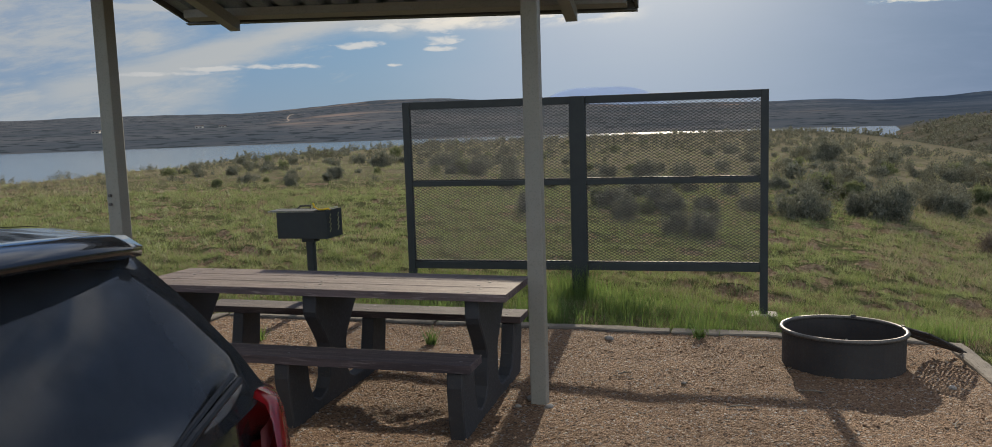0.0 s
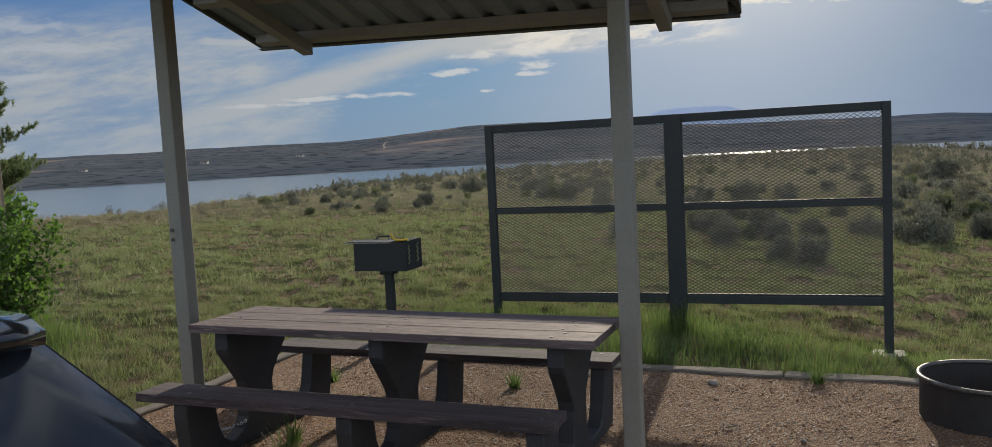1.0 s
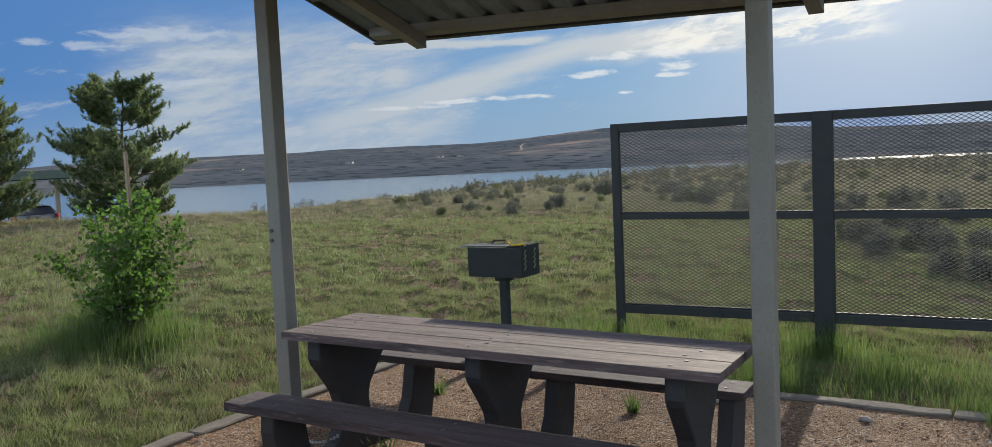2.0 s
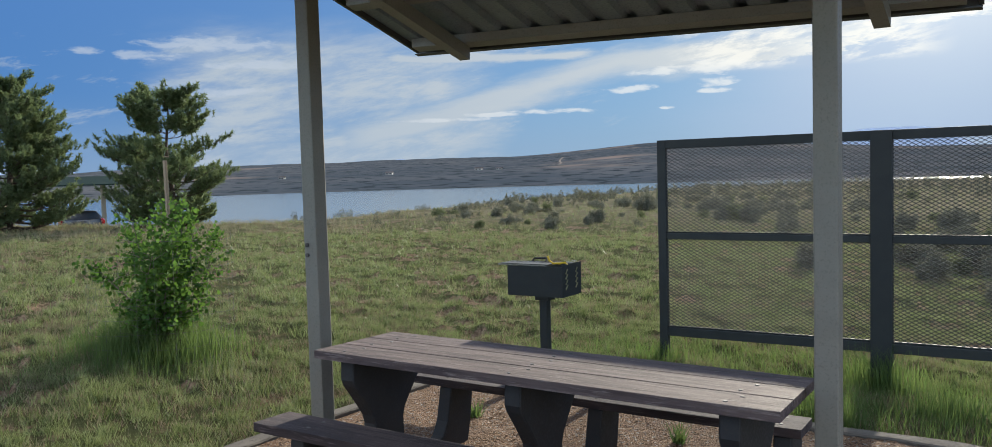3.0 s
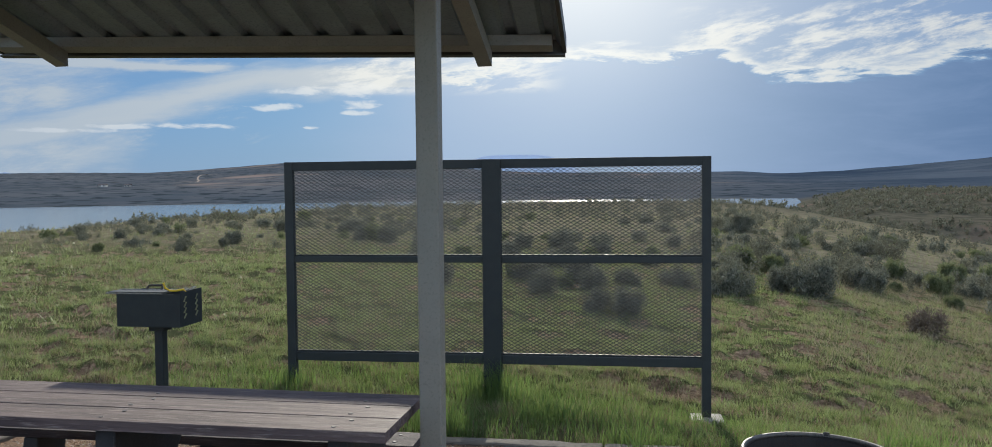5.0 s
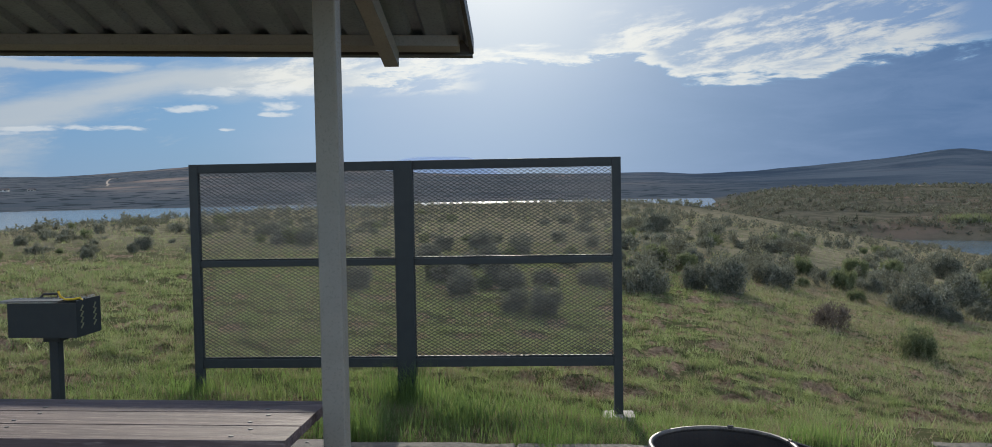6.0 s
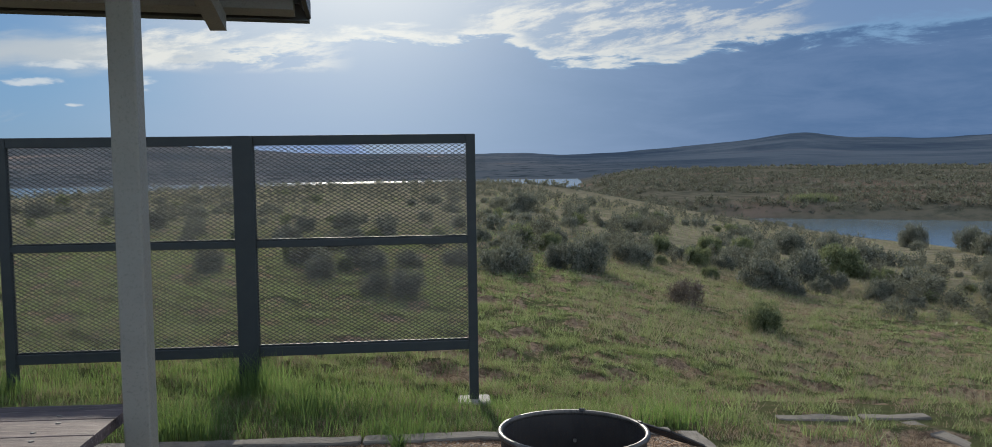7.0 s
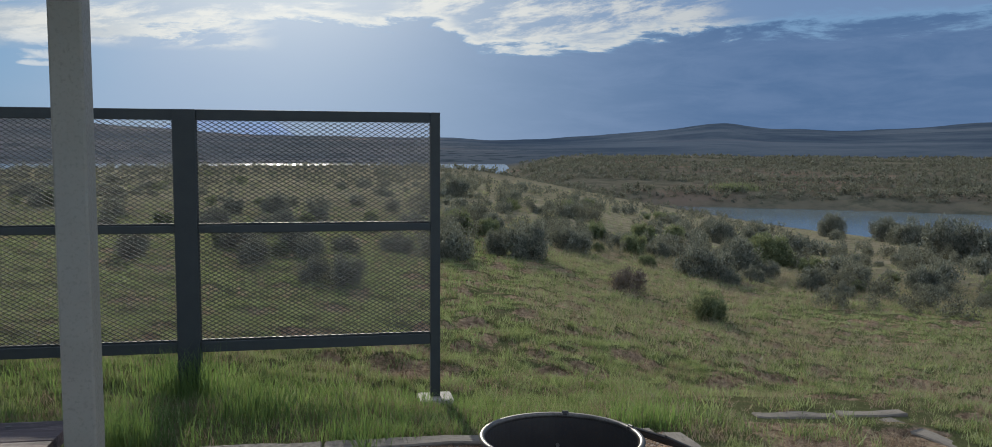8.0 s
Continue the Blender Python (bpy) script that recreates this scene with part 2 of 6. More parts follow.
# darker copy of the plank: the table's shade is put into the colour
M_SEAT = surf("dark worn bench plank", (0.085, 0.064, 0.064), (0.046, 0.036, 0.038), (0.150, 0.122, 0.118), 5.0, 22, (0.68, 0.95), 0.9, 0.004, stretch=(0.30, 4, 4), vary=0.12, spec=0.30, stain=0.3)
M_LEG = surf("black moulded leg", (0.026, 0.027, 0.030), (0.038, 0.038, 0.040), (0.06, 0.055, 0.05), 7, 70, (0.55, 0.8), 0.25, 0.002, vary=0.05)
M_IRON = surf("soot-black iron", (0.020, 0.018, 0.018), (0.035, 0.030, 0.027), (0.065, 0.045, 0.034), 8, 60, (0.5, 0.8), 0.3, 0.002, vary=0.05)
# lighter than the ring wall: the rim's sun gleam is put into the colour
M_RIM = surf("rubbed steel rim", (0.135, 0.120, 0.105), (0.075, 0.066, 0.058), (0.045, 0.040, 0.036), 14, 70, (0.35, 0.6), 0.2, 0.001, metal=0.5, vary=0.03)
M_STEEL = surf("worn bright steel", (0.34, 0.33, 0.31), (0.22, 0.21, 0.20), (0.12, 0.11, 0.10), 18, 120, (0.30, 0.55), 0.15, 0.001, metal=0.7)
M_TIMBER = surf("grey weathered timber", (0.205, 0.180, 0.150), (0.14, 0.122, 0.103), (0.085, 0.072, 0.062), 2.5, 30, (0.85, 0.98), 0.5, 0.006, stretch=(0.6, 3, 3), vary=0.15, spec=0.12)
M_CONC = surf("rough concrete", (0.30, 0.27, 0.235), (0.24, 0.215, 0.185), (0.17, 0.15, 0.13), 9, 70, (0.75, 0.95), 0.5, 0.006)
M_BOLT = surf("dull bolt steel", (0.16, 0.145, 0.14), (0.10, 0.09, 0.085), None, 30, 120, (0.55, 0.75), 0.1, 0.001, metal=0.3)
M_YELLOW = plain("yellow strap", (0.75, 0.52, 0.03), 0.5)
M_BARK = surf("pine bark", (0.10, 0.066, 0.045), (0.06, 0.042, 0.032), (0.15, 0.105, 0.075), 8, 40, (0.8, 0.95), 0.7, 0.02, stretch=(1, 1, 0.4))
M_TWIG = surf("grey twig bark", (0.20, 0.17, 0.13), (0.13, 0.11, 0.085), None, 20, 90, (0.75, 0.95), 0.3, 0.004)
M_STAKE = surf("bleached stake wood", (0.36, 0.27, 0.18), (0.27, 0.20, 0.14), None, 4, 50, (0.7, 0.9), 0.3, 0.003, stretch=(3, 3, 0.4))
M_WIRE = plain("galvanised wire", (0.36, 0.36, 0.35), 0.45, 0.8)
M_CAGE = plain("dull weathered wire", (0.13, 0.12, 0.11), 0.7, 0.3)
M_NEEDLE = leafy("pine needles", (0.075, 0.110, 0.060), (0.185, 0.235, 0.110), (0.24, 0.30, 0.12), 0.35, 0.5, 1.6)
M_ASPEN = leafy("aspen leaves", (0.046, 0.105, 0.028), (0.100, 0.180, 0.044), (0.18, 0.33, 0.05), 0.36, 0.75, 4.0, vary=1.2)
M_SAGE = leafy("sagebrush leaves", (0.070, 0.076, 0.058), (0.245, 0.246, 0.196), (0.20, 0.205, 0.14), 0.22, 0.8, 3.5, vary=1.1, deep=2.4)
M_SAGEG = leafy("green rabbitbrush leaves", (0.070, 0.088, 0.046), (0.205, 0.225, 0.120), (0.24, 0.26, 0.12), 0.28, 0.75, 3.5, vary=1.1, deep=2.4)
M_SAGEF = leafy("far brush leaves", (0.062, 0.064, 0.047), (0.205, 0.200, 0.148), (0.18, 0.18, 0.12), 0.20, 0.85, 0.3, c=(0.115, 0.106, 0.078), vary=1.1)
M_GRASS = leafy("green grass blades", (0.050, 0.078, 0.030), (0.310, 0.335, 0.165), (0.30, 0.36, 0.12), 0.30, 0.45, 4.2, vary=1.0, deep=3.2)
M_LUSH = leafy("lush grass blades", (0.068, 0.116, 0.040), (0.125, 0.180, 0.064), (0.20, 0.29, 0.075), 0.42, 0.5, 1.8)
M_STUB = leafy("dead grass stubble", (0.095, 0.068, 0.048), (0.36, 0.285, 0.200), (0.30, 0.23, 0.15), 0.26, 0.8, 6.0, vary=1.3)
M_DRY = leafy("dry grass blades", (0.19, 0.168, 0.110), (0.33, 0.285, 0.195), (0.32, 0.28, 0.17), 0.30, 0.7, 2.4, c=(0.15, 0.175, 0.075), vary=1.2, deep=2.6)


def make_ground():
    m, n = material("steppe ground")
    co = n.add("ShaderNodeTexCoord").outputs["Object"]
    r = n.vmath("LENGTH", co)
    broad, mid, fine = n.noise(co, 0.16, 5, 0.6, 0.6), n.noise(co, 1.1, 6, 0.62), n.noise(co, 14.0, 6, 0.7)
    soil = n.mix(n.smooth(fine, 0.34, 0.68), rgb(0.115, 0.076, 0.052), rgb(0.40, 0.285, 0.190))
    # turf darkened to stand in for shade in the gaps between tufts
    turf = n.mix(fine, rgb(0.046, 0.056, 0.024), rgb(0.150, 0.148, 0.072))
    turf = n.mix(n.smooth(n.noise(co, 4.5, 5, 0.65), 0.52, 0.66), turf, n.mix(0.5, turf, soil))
    at = n.add("ShaderNodeAttribute")
    at.attribute_name = "bare_soil"
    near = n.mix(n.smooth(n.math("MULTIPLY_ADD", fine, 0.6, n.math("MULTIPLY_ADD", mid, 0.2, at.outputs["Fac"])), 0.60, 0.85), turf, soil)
    dry = n.mix(n.smooth(mid, 0.35, 0.65), rgb(0.165, 0.150, 0.092), rgb(0.29, 0.240, 0.160))
    slope = n.mix(n.smooth(r, 17.0, 36.0), near, dry)
    # far banks and hills: scrub, bare red-brown earth, haze painted in as blue-grey
    b2 = n.noise(co, 0.020, 7, 0.62, 0.5)
    scrub = n.mix(n.smooth(n.noise(co, 0.35, 6, 0.7), 0.42, 0.62), rgb(0.150, 0.128, 0.090), rgb(0.085, 0.082, 0.058))
    bank = n.mix(n.smooth(b2, 0.50, 0.64), scrub, rgb(0.200, 0.135, 0.102))
    slope = n.mix(n.smooth(r, 70.0, 125.0), slope, bank)
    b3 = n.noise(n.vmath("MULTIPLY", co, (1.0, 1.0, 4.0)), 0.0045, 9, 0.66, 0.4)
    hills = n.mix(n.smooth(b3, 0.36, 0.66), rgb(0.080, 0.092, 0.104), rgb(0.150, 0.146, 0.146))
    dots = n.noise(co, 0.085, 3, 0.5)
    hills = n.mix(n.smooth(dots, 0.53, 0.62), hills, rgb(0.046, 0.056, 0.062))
    # right-hand hills: juniper cover with cloud shade and haze put into its colour
    shaded_juniper = n.mix(n.smooth(b3, 0.36, 0.66), rgb(0.042, 0.060, 0.086), rgb(0.100, 0.118, 0.140))
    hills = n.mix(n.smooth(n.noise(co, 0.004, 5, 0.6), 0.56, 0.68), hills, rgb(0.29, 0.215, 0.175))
    hills = n.mix(n.math("MULTIPLY", n.smooth(n.xyz(co)[0], 20.0, 260.0), 0.93), hills, shaded_juniper)
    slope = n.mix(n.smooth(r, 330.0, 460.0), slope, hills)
    # farthest peaks: aerial haze put into the colour as pale blue
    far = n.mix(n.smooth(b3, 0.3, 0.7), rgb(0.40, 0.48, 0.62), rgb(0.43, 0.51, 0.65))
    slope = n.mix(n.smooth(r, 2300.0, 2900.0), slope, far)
    p = n.add("ShaderNodeBsdfDiffuse")
    n.put(p.inputs["Color"], slope)
    p.inputs["Roughness"].default_value = 0.6
    bp = n.add("ShaderNodeBump")
    bp.inputs["Strength"].default_value, bp.inputs["Distance"].default_value = 0.8, 0.05
    n.put(bp.inputs["Height"], n.math("ADD", fine, n.math("MULTIPLY", n.noise(co, 45.0, 4, 0.7), 0.4)))
    n.put(p.inputs["Normal"], bp.outputs[0])
    finish(n, p.outputs[0])
    return m


def make_gravel():
    m, n = material("decomposed granite gravel")
    co = n.add("ShaderNodeTexCoord").outputs["Object"]
    v = n.add("ShaderNodeTexVoronoi")
    n.put(v.inputs["Vector"], co)
    v.inputs["Scale"].default_value = 120.0
    v2 = n.add("ShaderNodeTexVoronoi")
    n.put(v2.inputs["Vector"], co)
    v2.inputs["Scale"].default_value = 75.0
    broad, grain = n.noise(co, 1.3, 5, 0.6), n.noise(co, 160.0, 4, 0.6)
    col = n.mix(n.xyz(v.outputs["Color"])[0], rgb(0.190, 0.102, 0.056), rgb(0.50, 0.310, 0.184))
    col = n.mix(n.smooth(n.xyz(v2.outputs["Color"])[1], 0.86, 0.95), col, rgb(0.56, 0.48, 0.40))
    col = n.mix(n.smooth(n.xyz(v2.outputs["Color"])[2], 0.88, 0.96), col, rgb(0.10, 0.075, 0.058))
    clod = n.noise(co, 26.0, 6, 0.7, 0.3)
    col = n.mix(n.math("MULTIPLY", n.smooth(broad, 0.35, 0.7), 0.45), col, rgb(0.215, 0.130, 0.078))
    col = n.mix(n.math("MULTIPLY", n.smooth(clod, 0.56, 0.70), 0.7), col, rgb(0.105, 0.066, 0.042))
    col = n.mix(n.math("MULTIPLY", n.smooth(clod, 0.40, 0.30), 0.5), col, rgb(0.52, 0.36, 0.23))
    p = n.add("ShaderNodeBsdfPrincipled")
    n.put(p.inputs["Base Color"], col)
    p.inputs["Roughness"].default_value, p.inputs["Specular IOR Level"].default_value = 0.9, 0.25
    bp = n.add("ShaderNodeBump")
    bp.inputs["Strength"].default_value, bp.inputs["Distance"].default_value = 1.0, 0.034
    hgt = n.math("SUBTRACT", n.math("MULTIPLY_ADD", clod, 2.2, n.math("MULTIPLY", grain, 0.4)), n.math("ADD", v.outputs["Distance"], v2.outputs["Distance"]))
    n.put(bp.inputs["Height"], hgt)
    n.put(p.inputs["Normal"], bp.outputs[0])
    finish(n, p.outputs[0])
    return m


def make_water():
    m, n = material("lake water")
    co = n.vmath("MULTIPLY", n.add("ShaderNodeTexCoord").outputs["Object"], (0.35, 1.0, 1.0))
    p = n.add("ShaderNodeBsdfPrincipled")
    p.inputs["Base Color"].default_value = rgb(0.085, 0.120, 0.145)
    p.inputs["Roughness"].default_value, p.inputs["IOR"].default_value = 0.14, 1.33
    bp = n.add("ShaderNodeBump")
    bp.inputs["Strength"].default_value, bp.inputs["Distance"].default_value = 0.3, 0.045
    n.put(bp.inputs["Height"], n.math("ADD", n.noise(co, 1.1, 4, 0.6), n.noise(co, 0.16, 3, 0.6)))
    n.put(p.inputs["Normal"], bp.outputs[0])
    finish(n, p.outputs[0])
    return m


M_GROUND, M_GRAVEL, M_WATER = make_ground(), make_gravel(), make_water()
M_PAINT = plain("near-black car paint", (0.012, 0.014, 0.018), 0.22, 0.3, 1.0)
M_PAINTG = plain("grey car paint", (0.085, 0.09, 0.10), 0.25, 0.4, 1.0)
# base lifted to bluish grey: dust plus a sky reflection put into the colour
M_GLASS = plain("dusty dark tinted glass", (0.048, 0.054, 0.064), 0.06, 0.0, 0.8)
M_BLACK = plain("black plastic trim", (0.012, 0.012, 0.013), 0.45)
M_RED = plain("red lamp lens", (0.42, 0.012, 0.020), 0.08, 0.0, 1.0)
M_CLEAR = plain("pale lamp lens", (0.55, 0.50, 0.50), 0.10, 0.0, 1.0)
M_PINK = plain("pinkish lamp lens", (0.50, 0.16, 0.17), 0.10, 0.0, 1.0)
M_TYRE = surf("tyre rubber", (0.02, 0.02, 0.02), (0.03, 0.03, 0.03), None, 10, 90, (0.7, 0.9), 0.2, 0.002)
M_ALLOY = plain("alloy wheel", (0.45, 0.45, 0.46), 0.3, 0.9)
M_ROOFG = surf("green roof sheet", (0.011, 0.030, 0.026), (0.009, 0.024, 0.021), None, 3, 40, (0.75, 0.9), 0.1, 0.002, spec=0.1)
M_WHITE = surf("pale house wall", (0.55, 0.52, 0.47), (0.47, 0.44, 0.40), None, 0.5, 3, (0.7, 0.9), 0.1)
M_HROOF = surf("brown house roof", (0.14, 0.10, 0.085), (0.10, 0.08, 0.07), None, 0.5, 3, (0.7, 0.9), 0.1)

# ---- mesh helpers ----


def part(name, bm, mat, parent=None, label="", smooth=False):
    """Links a bmesh as one mesh object under a thing or a part."""
    me = bpy.data.meshes.new(name)
    bm.to_mesh(me)
    bm.free()
    me.materials.append(mat)
    if smooth:
        me.polygons.foreach_set("use_smooth", [True] * len(me.polygons))
    ob = new(name, me)
    if parent:
        ob.parent = parent
    if label:
        ob["label"] = label
    return ob


def again(ob, m):
    """Another object on the same mesh, under the same parent."""
    o = ob.copy()
    scene.collection.objects.link(o)
    o.matrix_basis = m
    return o


def thing(name, m, label, category, group="", kind=""):
    ob = new(name)
    ob.matrix_world = m
    return tagged(ob, label, category, group, kind)


def bm_box(x0, x1, y0, y1, z0, z1, bevel=0.0, bm=None):
    bm = bm or bmesh.new()
    made = bmesh.ops.create_cube(bm, size=1.0)["verts"]
    for v in made:
        v.co = Vector((x0 + (v.co.x + 0.5) * (x1 - x0), y0 + (v.co.y + 0.5) * (y1 - y0), z0 + (v.co.z + 0.5) * (z1 - z0)))
    if bevel:
        es = list({e for v in made for e in v.link_edges})
        bmesh.ops.bevel(bm, geom=es, offset=bevel, segments=2, profile=0.6, affect="EDGES")
    return bm


def bm_tube(path, radius, sides=8, bm=None, taper=None, cap=True):
    """A round bar along a path; taper gives the radius at its end."""
    bm = bm or bmesh.new()
    path = [Vector(p) for p in path]
    rings = []
    for i, p in enumerate(path):
        a, b = path[max(i - 1, 0)], path[min(i + 1, len(path) - 1)]
        t = (b - a).normalized()
        s = t.cross(Vector((0, 0, 1)) if abs(t.z) < 0.9 else Vector((1, 0, 0))).normalized()
        u = t.cross(s)
        r = radius if taper is None else radius + (taper - radius) * i / max(len(path) - 1, 1)
        rings.append([bm.verts.new(p + (s * math.cos(k * 2 * math.pi / sides) + u * math.sin(k * 2 * math.pi / sides)) * r) for k in range(sides)])
    for a, b in zip(rings, rings[1:]):
        for k in range(sides):
            bm.faces.new((a[k], a[(k + 1) % sides], b[(k + 1) % sides], b[k]))
    if cap:
        bm.faces.new(rings[0][::-1])
        bm.faces.new(rings[-1])
    return bm


def bm_cyl(x, y, z0, z1, r, sides=16, bm=None, r1=None):
    return bm_tube([(x, y, z0), (x, y, z1)], r, sides, bm, r1)


def bm_slab(outline, axis_from, axis_to):
    """An outline in y and z, given thickness along x."""
    bm = bmesh.new()
    a = [bm.verts.new((axis_from, y, z)) for y, z in outline]
    b = [bm.verts.new((axis_to, y, z)) for y, z in outline]
    bm.faces.new(a[::-1])
    bm.faces.new(b)
    k = len(a)
    for i in range(k):
        bm.faces.new((a[i], a[(i + 1) % k], b[(i + 1) % k], b[i]))
    bmesh.ops.recalc_face_normals(bm, faces=bm.faces)
    return bm


def mesh_np(name, V, T, mat, parent=None, smooth=False):
    """A mesh of triangles from number arrays."""
    me = bpy.data.meshes.new(name)
    V, T = np.asarray(V, np.float32), np.asarray(T, np.int32)
    me.vertices.add(len(V))
    me.vertices.foreach_set("co", V.ravel())
    me.loops.add(T.size)
    me.loops.foreach_set("vertex_index", T.ravel())
    me.polygons.add(len(T))
    me.polygons.foreach_set("loop_start", np.arange(0, T.size, 3, dtype=np.int32))
    if smooth:
        me.polygons.foreach_set("use_smooth", np.ones(len(T), bool))
    me.update(calc_edges=True)
    me.materials.append(mat)
    ob = new(name, me)
    if parent:
        ob.parent = parent
    return ob


# ---- the lie of the land ----
EYE = np.array((0.95, -3.2))
WATER = -5.5
AZ = np.array((-180, -110, -70, -53, -44, -37, -29, -17, 0, 8, 16, 24, 32, 45, 80, 180.0))
NEAR = np.array((0.1, 0.15, 0.16, 0.15, 0.12, 0.06, 0.0, -0.12, -0.46, -0.70, -0.80, -0.95, -0.95, -0.90, -0.5, 0.1))
RIM = np.array((90, 60, 34, 28, 30, 36, 55, 85, 110, 112, 82, 88, 80, 78, 90, 90.0))
RIMZ = np.array((0.5, 0.6, 0.50, 0.36, 0.16, 0.08, -0.08, -0.20, -0.25, -0.50, -2.2, -4.6, -5.6, -5.6, -3.0, 0.5))
SKY_AZ = np.array((-180, -110, -70, -50, -44, -38, -31, -27.5, -21.7, -18.5, -14, -5, 4.6, 7.5, 11, 14.4, 18, 22, 25.7, 28, 33, 37, 41, 60, 110, 180.0))
SKYLINE = np.array((1.0, 0.8, 0.5, 0.93, 1.0, 1.06, 1.14, 1.26, 1.70, 1.80, 1.5, 0.9, 0.78, 0.85, 0.66, 0.77, 1.06, 1.40, 1.90, 1.50, 1.36, 1.46, 1.76, 1.3, 1.0, 1.0))
FALL = np.array((150, 150, 65, 50, 42, 40, 40, 45, 50, 50, 60, 25, 22, 22, 60, 150.0))


def sstep(v, lo, hi):
    t = np.clip((v - lo) / (hi - lo), 0, 1)
    return t * t * (3 - 2 * t)


def wave(x, y, seed=0.0):
    """Cheap smooth unevenness in about -1 to 1."""
    return (np.sin(x * 1.0 + 1.7 * np.sin(y * 0.61 + seed)) + np.sin(y * 1.13 + 1.3 * np.sin(x * 0.53 + 2 + seed)) + np.sin((x + y) * 0.71 + seed * 2.1)) / 3


def around(table, az, spread=1.0):
    k = np.array((-4, -2, 0, 2, 4.0)) * spread
    return np.mean([np.interp((az + o + 180) % 360 - 180, AZ, table) for o in k], axis=0)


def patchy(x, y, seed=0.0):
    """How well grass grows here, 0 to 1: tufts on hummocks, bare soil between."""
    a = (wave(x * 1.25 + 0.9 * wave(x * 3.1, y * 2.7), y * 1.55, seed) * 0.10 + wave(x * 5.1 + y, y * 5.6 - x, seed + 4) * 0.42
         + wave(x * 11.7 - y * 3, y * 12.5 + x * 2, seed + 2) * 0.42 + wave(x * 21 + y * 6, y * 23 - x * 5, seed + 1) * 0.22)
    return sstep(a, -0.14, 0.30)


def bare(x, y):
    """Trodden bare pockets between the tufts: 1 in a pocket's middle, 0 in the turf; and the hummock behind each."""
    x, y = np.asarray(x, float), np.asarray(y, float)
    cell = 0.55
    x0, y0 = x, y
    x, y = x + 0.11 * wave(x * 7.3, y * 6.1, 2.0) + 0.04 * wave(x * 19, y * 23), y + 0.09 * wave(x * 6.7, y * 8.3, 5.0) + 0.04 * wave(x * 27, y * 21, 1.0)
    i, j = np.floor(x / cell), np.floor(y / cell)
    pit, lip = np.zeros(x.shape), np.zeros(x.shape)
    for di in (-1, 0, 1):
        for dj in (-1, 0, 1):
            a, b = i + di, j + dj
            h = [np.modf(np.abs(np.sin(a * p + b * q) * 43758.5453))[0] for p, q in ((127.1, 311.7), (269.5, 183.3), (71.3, 97.7), (157.9, 41.1))]
            cx, cy = (a + 0.5 + 0.9 * (h[0] - 0.5)) * cell, (b + 0.5 + 0.9 * (h[1] - 0.5)) * cell
            wide = 0.08 + 0.19 * h[2] ** 2
            there = h[3] < 0.46 + 0.45 * wave(cx * 0.95, cy * 1.1, 3.0) + 0.34 * sstep(cx, 0.5, 3.5)
            u, v = (x - cx) / wide, (y - cy + 0.25 * (x - cx)) / (wide * 0.75)
            d2 = u * u + np.where(v < 0, v / 1.6, v) ** 2
            pit = np.maximum(pit, np.where(there, np.exp(-(d2 ** 1.5)), 0))
            lip = np.maximum(lip, np.where(there, np.exp(-(u * u * 0.8 + ((v - 1.15) / np.where(v < 1.15, 0.40, 0.9)) ** 2)), 0))
    x, y = x0, y0
    r = np.hypot(x - EYE[0], y - EYE[1])
    away = 1.25 * sstep(r, 6.0, 7.5) * sstep(r, 60, 30) * np.where((np.abs(x) < 3.6) & (y < 4.4) & (y > -14), 0.12, 1.0)
    worn = 0.8 * sstep(wave(x * 3.1, y * 3.7, 2.0), -0.35, 0.25) * sstep(x, 3.2, 3.6) * sstep(x, 4.95, 4.75) * sstep(y, 2.98, 2.85) * sstep(y, 0.6, 1.2)
    return np.maximum(pit * away, worn), lip * away


def pad_height(x, y):
    return -0.012 * x - 0.024 * y


